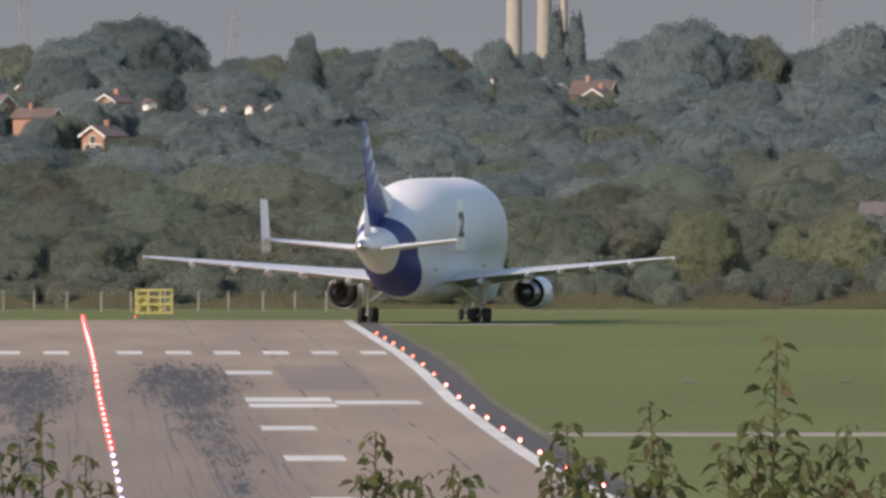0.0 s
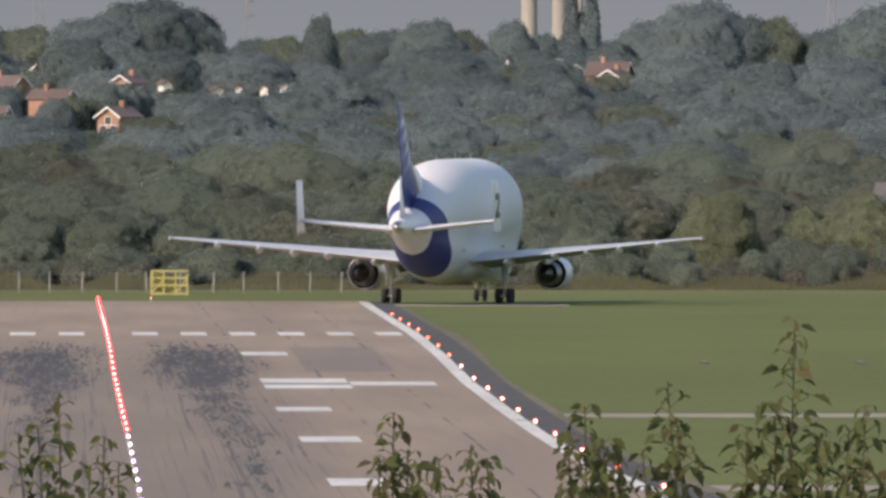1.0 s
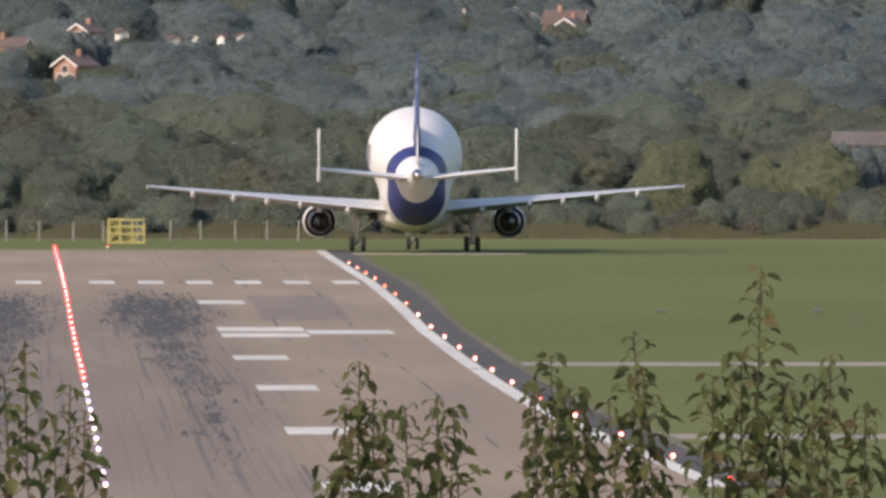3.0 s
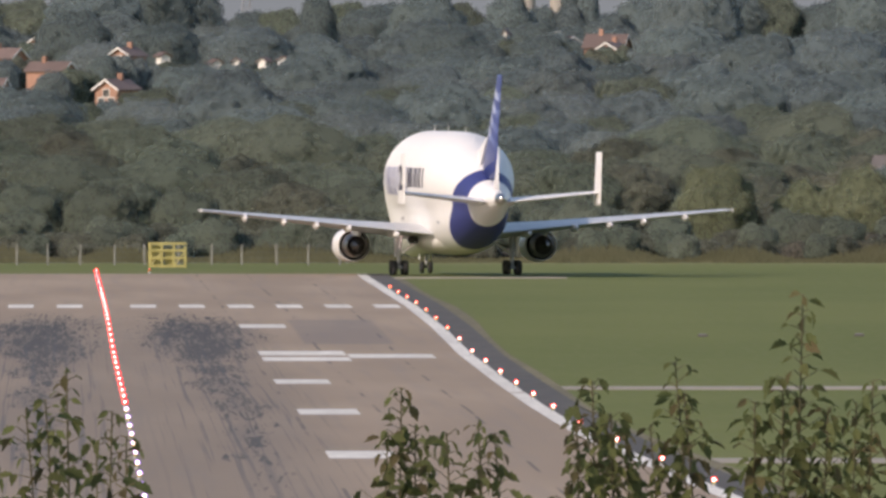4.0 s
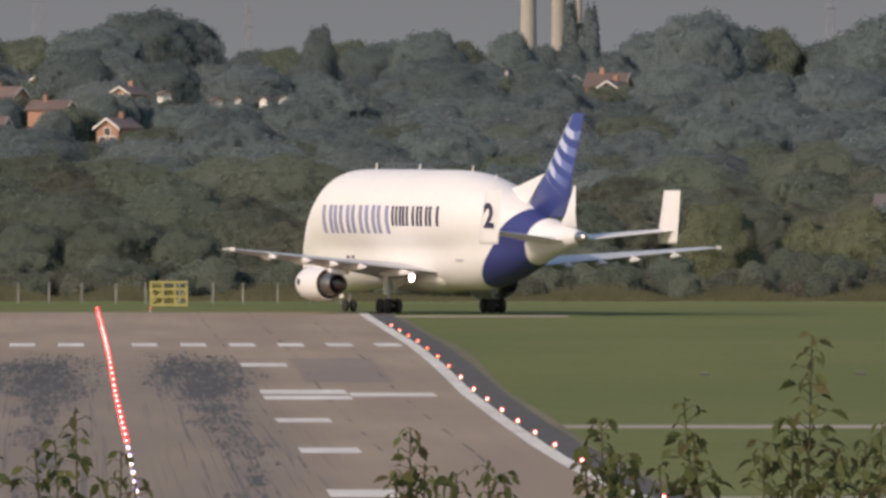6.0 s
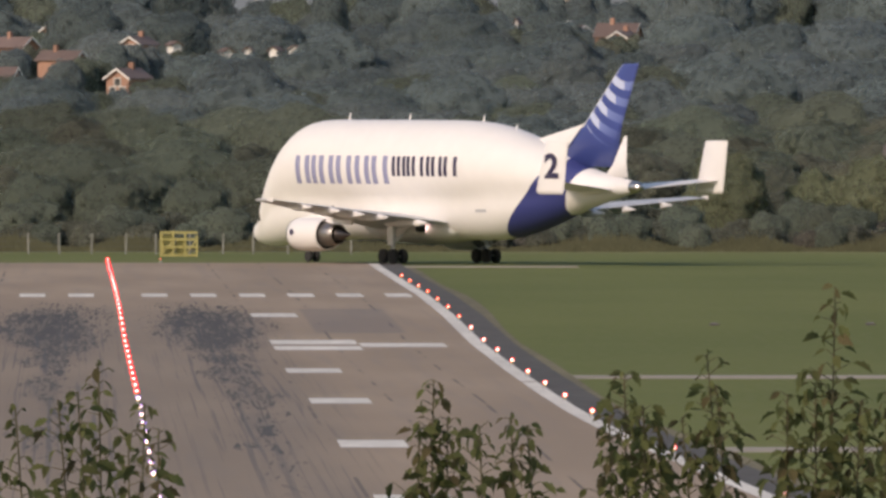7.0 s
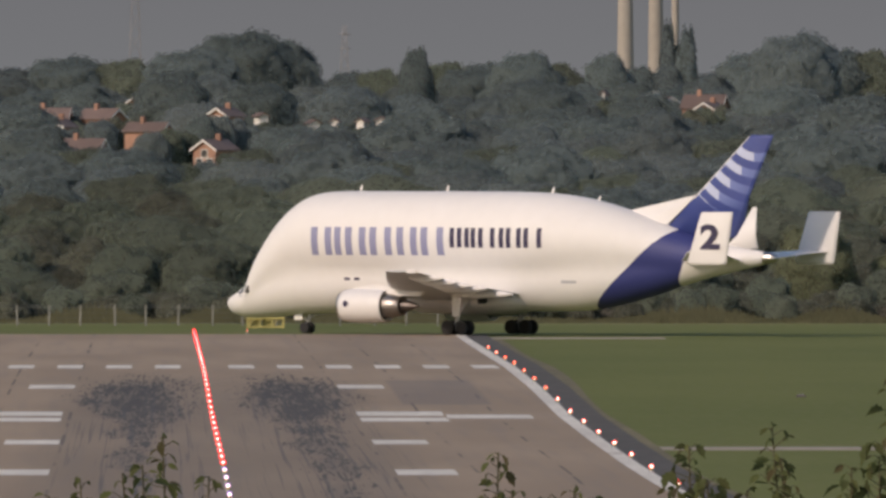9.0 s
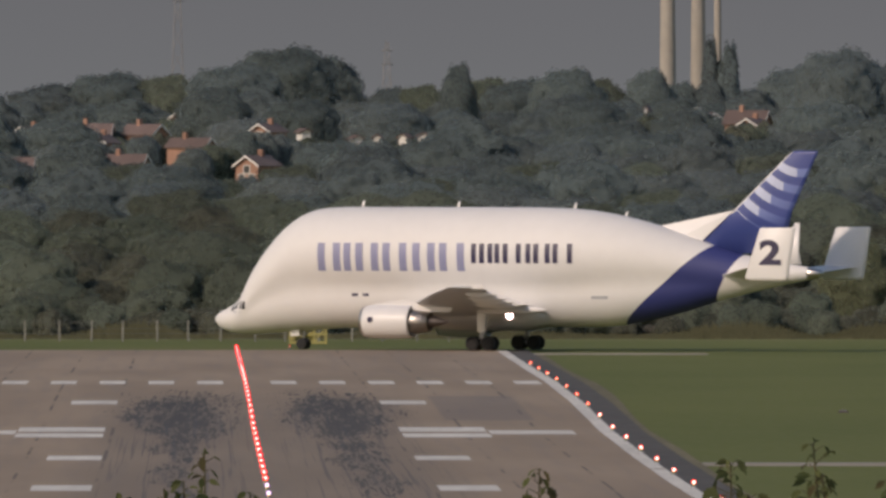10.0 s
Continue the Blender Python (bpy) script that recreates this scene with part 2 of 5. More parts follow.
CORE_LIGHT = glow("white_hot_lamp_core", (1.0, 0.72, 0.62), 4)
MARK_DULL = material("dull_brown_cladding", (0.125, 0.112, 0.105), 0.9, vary=0.2, grain=1, coarse=0.2)


def livery_material():
    """White fuselage with a slanting blue band round the tail."""
    m = material("fuselage_livery", (0.76, 0.745, 0.722), 0.6, vary=0.03, grain=0.9, coarse=0.15)
    k = Maths(m)
    b = m.node_tree.nodes["Principled BSDF"]
    base = b.inputs["Base Color"].links[0].from_socket
    x, y, z = k.xyz()
    fore = k.op('ADD', k.op('ADD', x, 11.3), k.op('MULTIPLY', k.op('ADD', z, -2.2), 1.20))
    aft = k.op('ADD', k.op('ADD', x, 19.2), k.op('MULTIPLY', k.op('ADD', z, -3.6), 0.62))
    band = k.op('MULTIPLY', k.op('LESS_THAN', fore, 0.0), k.op('GREATER_THAN', aft, 0.0))
    k.lk(k.mix(band, base, (0.032, 0.042, 0.175)), b.inputs["Base Color"])
    return m


def fin_material():
    """Blue fin with pale arcs and a white leading edge."""
    m = material("fin_livery", (0.045, 0.068, 0.25), 0.4, vary=0.06, grain=1.0, coarse=0.2)
    k = Maths(m)
    b = m.node_tree.nodes["Principled BSDF"]
    base = b.inputs["Base Color"].links[0].from_socket
    x, y, z = k.xyz()
    dx, dz = k.op('ADD', x, 27.2), k.op('ADD', z, -18.4)
    r = k.op('SQRT', k.op('ADD', k.op('MULTIPLY', dx, dx), k.op('MULTIPLY', dz, dz)))
    lead = k.op('ADD', k.op('ADD', x, 20.9), k.op('MULTIPLY', k.op('ADD', z, -11.8), 1.05))   # metres ahead of the leading edge
    wave = k.op('FRACT', k.op('MULTIPLY', k.op('ADD', r, -3.1), 0.70))
    reach = k.op('MULTIPLY', k.op('GREATER_THAN', r, 3.1), k.op('LESS_THAN', r, 8.9))
    arc = k.op('MULTIPLY', k.op('LESS_THAN', wave, 0.50), reach)
    base = k.mix(k.op('MULTIPLY', arc, k.step(lead, -7.0, -2.2)), base, (0.16, 0.21, 0.46))
    base = k.mix(k.op('MULTIPLY', arc, k.op('MULTIPLY', k.op('GREATER_THAN', k.op('ADD', lead, k.op('MULTIPLY', wave, 1.5)), -2.1), 0.9)), base, (0.52, 0.57, 0.72))
    white = k.op('MULTIPLY', k.op('GREATER_THAN', lead, -0.24), k.op('GREATER_THAN', z, 11.5))
    k.lk(k.mix(white, base, (0.76, 0.745, 0.722)), b.inputs["Base Color"])
    return m


LIVERY, FIN = livery_material(), fin_material()


# ---- building blocks ----
def mesh_of(name, verts, faces, mat, smooth=False):
    me = bpy.data.meshes.new(name)
    me.from_pydata([tuple(v) for v in verts], [], faces)
    for m in (mat if isinstance(mat, (list, tuple)) else (mat,)):
        me.materials.append(m)
    if smooth:
        me.polygons.foreach_set("use_smooth", [True] * len(me.polygons))
    me.update()
    return me


def part(name, bm, mat, parent=None, label=""):
    """One mesh object out of a bmesh, under a thing or a part."""
    me = bpy.data.meshes.new(name)
    bm.to_mesh(me)
    bm.free()
    me.materials.append(mat)
    ob = new(name, me)
    ob.parent = parent
    return tagged(ob, label)


def piece(name, me, parent=None, m=None, label=""):
    ob = new(name, me)
    ob.parent = parent
    if m is not None:
        ob.matrix_basis = m
    return tagged(ob, label)


def add_box(bm, lo, hi, bevel=0.0):
    r = bmesh.ops.create_cube(bm, size=1)
    vs = r["verts"]
    c = [(a + b) / 2 for a, b in zip(lo, hi)]
    for v in vs:
        v.co = Vector([c[i] + v.co[i] * (hi[i] - lo[i]) for i in range(3)])
    if bevel:
        bmesh.ops.bevel(bm, geom=list({e for v in vs for e in v.link_edges}), offset=bevel, segments=1, affect='EDGES')


def box(lo, hi, bevel=0.0):
    bm = bmesh.new()
    add_box(bm, lo, hi, bevel)
    return bm


def add_rod(bm, a, b, r, r2=None, n=8):
    a, b = Vector(a), Vector(b)
    q = bmesh.ops.create_cone(bm, cap_ends=True, segments=n, radius1=r, radius2=r if r2 is None else r2, depth=(b - a).length)
    m = Matrix.Translation((a + b) / 2) @ (b - a).to_track_quat('Z', 'Y').to_matrix().to_4x4()
    bmesh.ops.transform(bm, matrix=m, verts=q["verts"])


def rod(a, b, r, r2=None, n=8):
    bm = bmesh.new()
    add_rod(bm, a, b, r, r2, n)
    return bm


def lathe(rings, n=28, axis='x', closed=False):
    """Surface of revolution round x: rings of (x, radius)."""
    bm = bmesh.new()
    loops = []
    for px, r in rings:
        loops.append([bm.verts.new((px, r * math.cos(2 * math.pi * i / n), r * math.sin(2 * math.pi * i / n))) for i in range(n)])
    for a, b in zip(loops, loops[1:]):
        for i in range(n):
            bm.faces.new((a[i], a[(i + 1) % n], b[(i + 1) % n], b[i])).smooth = True
    if closed:
        bm.faces.new(loops[0])
        bm.faces.new(loops[-1][::-1])
    bmesh.ops.recalc_face_normals(bm, faces=bm.faces)
    return bm


def curve_at(rows, x):
    """Smooth value between the rows (x, value), falling x."""
    if x >= rows[0][0]:
        return rows[0][1]
    for i in range(len(rows) - 1):
        (x0, a), (x1, b) = rows[i], rows[i + 1]
        if x0 >= x >= x1:
            pa = rows[i - 1] if i else rows[i]
            pb = rows[i + 2] if i + 2 < len(rows) else rows[i + 1]
            u = (x0 - x) / (x0 - x1)
            ma = (b - pa[1]) / (pa[0] - x1) * (x0 - x1) if pa[0] != x1 else 0
            mb = (pb[1] - a) / (x0 - pb[0]) * (x0 - x1) if x0 != pb[0] else 0
            return ((2 * u ** 3 - 3 * u ** 2 + 1) * a + (u ** 3 - 2 * u ** 2 + u) * ma + (3 * u ** 2 - 2 * u ** 3) * b + (u ** 3 - u ** 2) * mb)
    return rows[-1][1]


# ---- the land ----
PROFILE = [(-9000, 17.0), (-40, 17.0), (6, 16.9), (36, 16.1), (60, 13.0), (130, 5.0), (300, 0.5), (700, 0.4), (1250, 0.4), (1400, 0.36), (1550, 0.05), (1700, -0.13),
           (1850, 0.12), (2000, 0.04), (2150, -0.32), (2330, -0.74), (2400, -0.78), (2520, -0.72), (2600, -0.5), (2800, 1.2),
           (3300, 5.0), (4000, 9.5), (4600, 14.0), (4900, 16.0), (6500, 8.0), (30000, 0.0)]


def height(y):
    for (a, za), (b, zb) in zip(PROFILE, PROFILE[1:]):
        if a <= y <= b:
            u = (y - a) / (b - a)
            return za + (zb - za) * u
    return 0.0


def ribbon(name, left, right, y0, y1, lift, mat, thick=0.0, step=25.0, kind="structure", label="", category=""):
    """A sheet laid on the land between the edges left(y) and right(y), with its edge turned down by thick."""
    ys = sorted({y0, y1, *[p[0] for p in PROFILE if y0 < p[0] < y1], *np.arange(y0, y1, step)[1:]})
    verts, faces = [], []
    for y in ys:
        z, a, b = height(y) + lift, left(y), right(y)
        verts += [(a, y, z - thick), (a, y, z), (b, y, z), (b, y, z - thick)]
    for i in range(len(ys) - 1):
        a, b = 4 * i, 4 * i + 4
        faces += [(a + 1, a + 2, b + 2, b + 1), (a, a + 1, b + 1, b), (a + 2, a + 3, b + 3, b + 2)]
    faces += [(0, 3, 2, 1), (b, b + 1, b + 2, b + 3)]
    return tagged(new(name, mesh_of(name, verts, faces, mat)), label, category, kind=kind)


def strip(name, x0, x1, y0, y1, lift, mat, thick=0.0, **more):
    """A straight sheet laid on the land."""
    return ribbon(name, lambda y: x0, lambda y: x1, y0, y1, lift, mat, thick, **more)


def right_edge(y):
    """The right-hand edge line: slightly askew, and swinging out to a turn-off near the second service road."""
    x = 20.43 + 0.00151 * (y - 1100)
    if y < 1440:
        u = 1440 - y
        x += 3.9e-5 * u * u if u < 200 else 1.56 + 0.0156 * (u - 200)
    return x


def make_ground():
    xs = [-9000, -2000, -600, -250, -120, -60, -30, 0, 30, 60, 90, 130, 180, 250, 600, 2000, 9000]
    ys = sorted({p[0] for p in PROFILE} | {float(v) for v in np.arange(0, 300, 10)} | {float(v) for v in np.arange(2400, 4900, 50)})
    verts, faces = [], []
    for y in ys:
        for x in xs:
            wob = noise.noise((x * 0.012, y * 0.004, 3.0)) * 1.6 if y > 2650 else 0.0
            verts.append((x, y, height(y) + wob))
    n = len(xs)
    for j in range(len(ys) - 1):
        for i in range(n - 1):
            faces.append((j * n + i, j * n + i + 1, (j + 1) * n + i + 1, (j + 1) * n + i))
    tagged(new("ground", mesh_of("ground", verts, faces, GRASS)), "mown green airfield grass rising to a wooded hill", "ground", kind="structure")


make_ground()


def make_backdrop():
    """Hazy grey-lilac sky low behind the hill."""
    m = bpy.data.materials.new("hazy_sky")
    m.use_nodes = True
    k = Maths(m)
    n = m.node_tree.nodes
    n.remove(n["Principled BSDF"])
    em = n.new("ShaderNodeEmission")
    x, y, z = k.xyz()
    k.lk(k.mix(k.step(z, 10, 60), (0.214, 0.232, 0.242), (0.188, 0.198, 0.212)), em.inputs[0])
    k.lk(em.outputs[0], n["Material Output"].inputs["Surface"])
    v = [(-600, 4975, -20), (700, 4975, -20), (700, 4975, 160), (-600, 4975, 160)]
    tagged(new("backdrop", mesh_of("backdrop", v, [(0, 1, 2, 3)], m)), "hazy grey-lilac sky beyond the hill", "sky", kind="structure")


make_backdrop()
RUNWAY_END = 2384.0
strip("runway", -22.3, 22.3, 330, RUNWAY_END, 0.06, RUNWAY, 0.1, label="pale worn concrete runway with dark tyre rubber", category="runway")
ribbon("turn_off", lambda y: 22.3, lambda y: max(22.3, right_edge(y)) + 0.4, 1100, 1300, 0.06, RUNWAY, 0.1, label="pale concrete widening at the turn-off", category="runway")
ribbon("runway_shoulder", lambda y: right_edge(y) + 0.44, lambda y: right_edge(y) + 2.25, 1100, 2384, 0.064, SHOULDER, 0.09, label="dark asphalt shoulder beside the runway", category="shoulder")
ribbon("grass_verge", lambda y: right_edge(y) + 2.25, lambda y: right_edge(y) + 2.85 + 0.2 * math.sin(y * 0.017) + 0.15 * math.sin(y * 0.0071), 1100, 2330, 0.05, VERGE, 0.08, label="dry brown grass verge beside the asphalt shoulder", category="grass")
strip("taxiway", 22.3, 39, 2337, 2351, 0.04, PATH, 0.08, label="pale concrete taxiway leaving the runway", category="taxiway")
strip("service_road", 22.3, 220, 1512, 1529, 0.035, PATH, 0.07, label="narrow pale concrete service road across the grass", category="road")
strip("service_road", 22.3, 220, 1228, 1242, 0.035, PATH, 0.07, label="narrow pale concrete service road across the grass", category="road")

# paint on the runway
MARK = "worn white painted bar on the concrete runway"
for side in (-1, 1):
    middle = (lambda y: -21.36) if side < 0 else right_edge
    for a, b in ((1100, 1490), (1494, 2380)):
        ribbon("edge_line", lambda y: middle(y) - 0.42, lambda y: middle(y) + 0.42, a, b, 0.068, PAINT, label="worn white runway edge line", category="marking")
    for i in range(6):
        c = 0.2 + side * (2.6 + 3.45 * i)
        tagged(strip("threshold_bar", c - 0.9, c + 0.9, 1986, 2016, 0.066, PAINT), MARK, "marking", "threshold bars", "thing")
    for y in (1850, 1550, 1400, 1250, 1100):
        c = 0.05 + side * 10.1
        tagged(strip("touchdown_bar", c - 1.5, c + 1.5, y - 11, y + 12, 0.066, PAINT), MARK, "marking", "touchdown bars", "thing")
    for y0, y1, a, b in ((1664, 1687, 8.9, 14.1), (1698, 1719, 8.9, 14.1), (1682, 1704, 14.2, 19.3)):
        a, b = (a, b) if side > 0 else (-b, -a)
        tagged(strip("aiming_bar", a, b, y0, y1, 0.068, PAINT), MARK, "marking", "aiming point bars", "thing")


# ---- the aircraft: x forward from the main wheels, y to its left, z up from the ground ----
TOP = [(26.75, 2.7), (26.3, 3.12), (25.5, 3.5), (24.6, 4.03), (24.0, 4.62), (23.5, 5.62), (22.6, 7.2), (21.0, 9.25), (19.3, 10.82), (17.5, 11.74), (15.3, 12.03), (11.0, 12.06),
       (0.0, 12.06), (-5.0, 12.0), (-8.5, 11.75), (-12.0, 11.1), (-15.5, 10.15), (-19.0, 9.0), (-22.5, 7.95), (-25.5, 7.4), (-27.8, 7.05)]
BELLY = [(26.75, 2.45), (26.3, 1.92), (25.5, 1.54), (24.4, 1.33), (22.0, 1.38), (18.0, 1.65), (12.0, 1.95), (0.0, 2.0), (-9.0, 2.02), (-12.0, 2.3), (-16.0, 3.15), (-20.4, 4.4),
         (-25.0, 5.45), (-27.8, 6.0)]
WIDE = [(26.7, 0.12), (26.3, 0.52), (25.5, 1.05), (24.6, 1.55), (23.5, 2.15), (22.0, 2.75), (20.0, 3.35), (17.0, 3.8), (13.0, 3.93), (0.0, 3.93), (-6.0, 3.9), (-10.0, 3.6), (-14.0, 3.0),
        (-18.0, 2.35), (-22.0, 1.65), (-25.0, 1.05), (-27.8, 0.53)]
LOWER = [(26.7, 0.14), (26.3, 0.62), (25.5, 1.25), (24.4, 1.75), (22.0, 2.38), (20.0, 2.66), (17.0, 2.82), (0.0, 2.82), (-11.0, 2.8), (-15.0, 2.4), (-18.0, 2.0), (-22.0, 1.45),
         (-25.0, 1.0), (-27.8, 0.53)]


def half_width(x, z):
    """Half the fuselage's width at x and z: a wide upper lobe on a narrower lower one."""
    zt, zb = curve_at(TOP, x), curve_at(BELLY, x)
    lim = (zt - zb) / 2
    ru, rl = min(curve_at(WIDE, x), lim), min(curve_at(LOWER, x), lim)
    broad = max(1.0, curve_at(LOWER, x) / lim) if x > 20 else 1.0
    cu, cl = zt - ru, zb + rl
    up = math.sqrt(max(0.0, ru * ru - (z - cu) ** 2))
    lo = math.sqrt(max(0.0, rl * rl - (z - cl) ** 2))
    w = max(up, lo)
    if cl < z < cu:
        u = (z - cl) / (cu - cl)
        w = max(w, rl + (ru - rl) * (u * u * (3 - 2 * u)))
    return w * broad


def fuselage_mesh():
    n = 26
    xs = sorted({26.7, 26.6, 26.45, 26.2, 25.9, *np.arange(25.6, 14.0, -0.4).round(2), *np.arange(14.0, -27.8, -0.8).round(2), -27.8}, reverse=True)
    verts, faces = [], []
    for x in xs:
        zt, zb = curve_at(TOP, x), curve_at(BELLY, x)
        ring = []
        for i in range(n + 1):
            z = (zt + zb) / 2 - math.cos(math.pi * i / n) * (zt - zb) / 2
            ring.append((x, half_width(x, z), z))
        verts += ring + [(p[0], -p[1], p[2]) for p in ring[-2:0:-1]]
    k = 2 * n
    for j in range(len(xs) - 1):
        for i in range(k):
            faces.append((j * k + i, (j + 1) * k + i, (j + 1) * k + (i + 1) % k, j * k + (i + 1) % k))
    faces.append(tuple(range(k)))
    faces.append(tuple(range((len(xs) - 1) * k, len(xs) * k))[::-1])
    return mesh_of("fuselage", verts, faces, LIVERY, True)


def skin_patch(quad, side, mat, name, lift=0.03, nx=6, nz=8):
    """A patch of paint on the fuselage's flank; quad: (x, z) of the four corners, front low, aft low, aft high, front high."""
    verts, faces = [], []
    for j in range(nz + 1):
        for i in range(nx + 1):
            u, v = i / nx, j / nz
            x = (quad[0][0] * (1 - u) + quad[1][0] * u) * (1 - v) + (quad[3][0] * (1 - u) + quad[2][0] * u) * v
            z = (quad[0][1] * (1 - u) + quad[1][1] * u) * (1 - v) + (quad[3][1] * (1 - u) + quad[2][1] * u) * v
            verts.append((x, side * (half_width(x, z) + lift), z))
    for j in range(nz):
        for i in range(nx):
            a = j * (nx + 1) + i
            faces.append((a, a + 1, a + nx + 2, a + nx + 1))
    return mesh_of(name, verts, faces, mat, True)


def foil(stations, mat, name, upright=False, thick=0.11):
    """A wing or fin: stations of (leading x, trailing x, span, height, thickness share), tapered profile, rounded nose."""
    prof = [(0, 0), (0.02, 0.32), (0.08, 0.62), (0.25, 0.95), (0.45, 1.0), (0.7, 0.62), (0.9, 0.22), (1, 0.03),
            (1, -0.03), (0.9, -0.18), (0.7, -0.5), (0.45, -0.85), (0.25, -0.82), (0.08, -0.5), (0.02, -0.26)]
    verts, faces, n = [], [], len(prof)
    for le, te, span, h, th in stations:
        c = le - te
        for u, v in prof:
            o = v * c * th / 2
            verts.append((le - u * c, o, h) if upright else (le - u * c, span, h + o))
    for j in range(len(stations) - 1):
        for i in range(n):
            faces.append((j * n + i, j * n + (i + 1) % n, (j + 1) * n + (i + 1) % n, (j + 1) * n + i))
    faces += [tuple(range(n))[::-1], tuple(range((len(stations) - 1) * n, len(stations) * n))]
    me = mesh_of(name, verts, faces, mat, True)
    bm = bmesh.new()
    bm.from_mesh(me)
    bmesh.ops.recalc_face_normals(bm, faces=bm.faces)
    bm.to_mesh(me)
    bm.free()
    for p in me.polygons:
        p.use_smooth = len(p.vertices) == 4
    return me


def wheel_meshes(r, w):
    tyre = [(-w / 2, r * 0.55), (-w / 2, r * 0.86), (-w * 0.36, r * 0.97), (0, r), (w * 0.36, r * 0.97), (w / 2, r * 0.86), (w / 2, r * 0.55)]
    rim = [(-w * 0.42, 0.03), (-w * 0.44, r * 0.2), (-w * 0.30, r * 0.25), (-w * 0.30, r * 0.48), (-w * 0.48, r * 0.56), (w * 0.48, r * 0.56), (w * 0.30, r * 0.48), (w * 0.30, r * 0.25), (w * 0.44, r * 0.2), (w * 0.42, 0.03)]
    out = []
    for rings, mat, nm in ((tyre, TYRE, "tyre"), (rim, HUB, "rim")):
        bm = lathe(rings, 24, closed=True)
        bmesh.ops.rotate(bm, cent=(0, 0, 0), matrix=Matrix.Rotation(math.pi / 2, 3, 'Z'), verts=bm.verts)
        me = bpy.data.meshes.new(nm)
        bm.to_mesh(me)
        bm.free()
        me.materials.append(mat)
        out.append(me)
    return out


WHEELS = []      # (object, place in the aircraft, radius)
TURNING = {}
BEACON_AT = (-2.0, 3.7, 2.98)


def make_aircraft():
    root = tagged(new("cargo_aircraft"), "white bulbous twin-engined cargo aircraft with a blue tail on the taxiway", "aircraft")
    piece("fuselage", fuselage_mesh(), root)
    # cockpit windows wrap round the nose
    for side in (-1, 1):
        for a, b in ((24.66, 24.36), (24.30, 23.92), (23.84, 23.42), (23.34, 23.0)):
            za = 4.08 - (24.30 - a) * 0.02 if a < 24.5 else 3.92
            piece("cockpit_window", skin_patch([(a, za - 0.62), (b, za - 0.64), (b - 0.02, za + 0.04), (a - 0.12, za - 0.06)], side, GLASS, "cockpit_window", 0.015, 3, 3), root, label="dark cockpit window")
        piece("name_bar", skin_patch([(24.35, 3.12), (23.45, 3.12), (23.45, 3.24), (24.35, 3.24)], side, GREY, "name_bar", 0.012, 3, 2), root, label="small grey bar of writing")
        # cabin door outline and small windows low on the flank
        for xw in (12.6, 11.6):
            piece("small_window", skin_patch([(xw + 0.28, 4.55), (xw - 0.28, 4.55), (xw - 0.28, 4.78), (xw + 0.28, 4.78)], side, INK, "small_window", 0.012, 2, 2), root, label="small dark window")
        piece("registration_bar", skin_patch([(-9.1, 4.35), (-10.6, 4.35), (-10.6, 4.6), (-9.1, 4.6)], side, GREY, "registration_bar", 0.012, 3, 2), root, label="small grey bar of writing")
        # plain bars in the place of the flank's two words
        first = [(15.6, 13.5), (13.2, 12.55), (12.1, 10.0), (9.6, 7.4), (6.85, 4.8), (4.4, 2.1)]
        second = [(1.45, 0.25), (-0.05, -1.15), (-1.45, -2.4), (-2.65, -4.0), (-4.25, -5.75), (-6.0, -7.75)]
        for spans, z0, z1, mat in ((first, 6.68, 9.05, LILAC), (second, 7.35, 9.0, INK)) if side > 0 else ():
            for a, b in spans:
                stroke = 0.68 if mat is LILAC else 0.46
                bars = [(a, max(b, a - stroke))] + ([(b + stroke, b)] if a - b > 1.0 else [])
                for p, q in bars:
                    piece("livery_bar", skin_patch([(p, z0), (q, z0), (q, z1), (p, z1)], side, mat, "livery_bar", 0.02, 2, 6), root)
    # belly fairing between the wings, gear bays
    bm = lathe([(9.5, 0.1), (8.5, 1.2), (6.5, 2.0), (2.0, 2.3), (-2.5, 2.2), (-5.0, 1.4), (-6.5, 0.1)], 24)
    bmesh.ops.scale(bm, vec=(1, 1.42, 0.62), verts=bm.verts)
    bmesh.ops.translate(bm, vec=(0, 0, 3.05), verts=bm.verts)
    part("belly_fairing", bm, WHITE, root)
    # wings
    for side in (-1, 1):
        st = [(8.6, -4.7, side * 1.5, 3.35, 0.13), (7.9, -4.65, side * 2.9, 3.5, 0.125), (4.75, -4.35, side * 8.0, 4.05, 0.11),
              (0.4, -5.6, side * 15.0, 4.75, 0.10), (-4.3, -7.3, side * 22.0, 5.42, 0.09), (-4.9, -7.45, side * 22.42, 5.46, 0.05)]
        wing = piece("wing", foil(st, WINGTOP, "wing"), root)
        for y, lead, tail, z in ((5.6, 0.5, -6.2, 3.45), (9.6, -1.2, -6.1, 3.95), (12.4, -2.4, -6.6, 4.2), (15.2, -3.2, -7.1, 4.5), (18.6, -4.4, -7.7, 4.85)):
            bm = lathe([(lead, 0.05), (lead - 0.8, 0.24), ((lead + tail) / 2, 0.30), (tail + 1.2, 0.2), (tail, 0.03)], 12)
            bmesh.ops.scale(bm, vec=(1, 0.8, 1.25), verts=bm.verts)
            bmesh.ops.translate(bm, vec=(0, side * y, z), verts=bm.verts)
            part("flap_fairing", bm, WHITE, wing)
        part("wing_tip_fence", box((-7.6, side * 22.42 - 0.03, 5.3), (-6.7, side * 22.42 + 0.03, 5.62), 0.01), WHITE, wing)
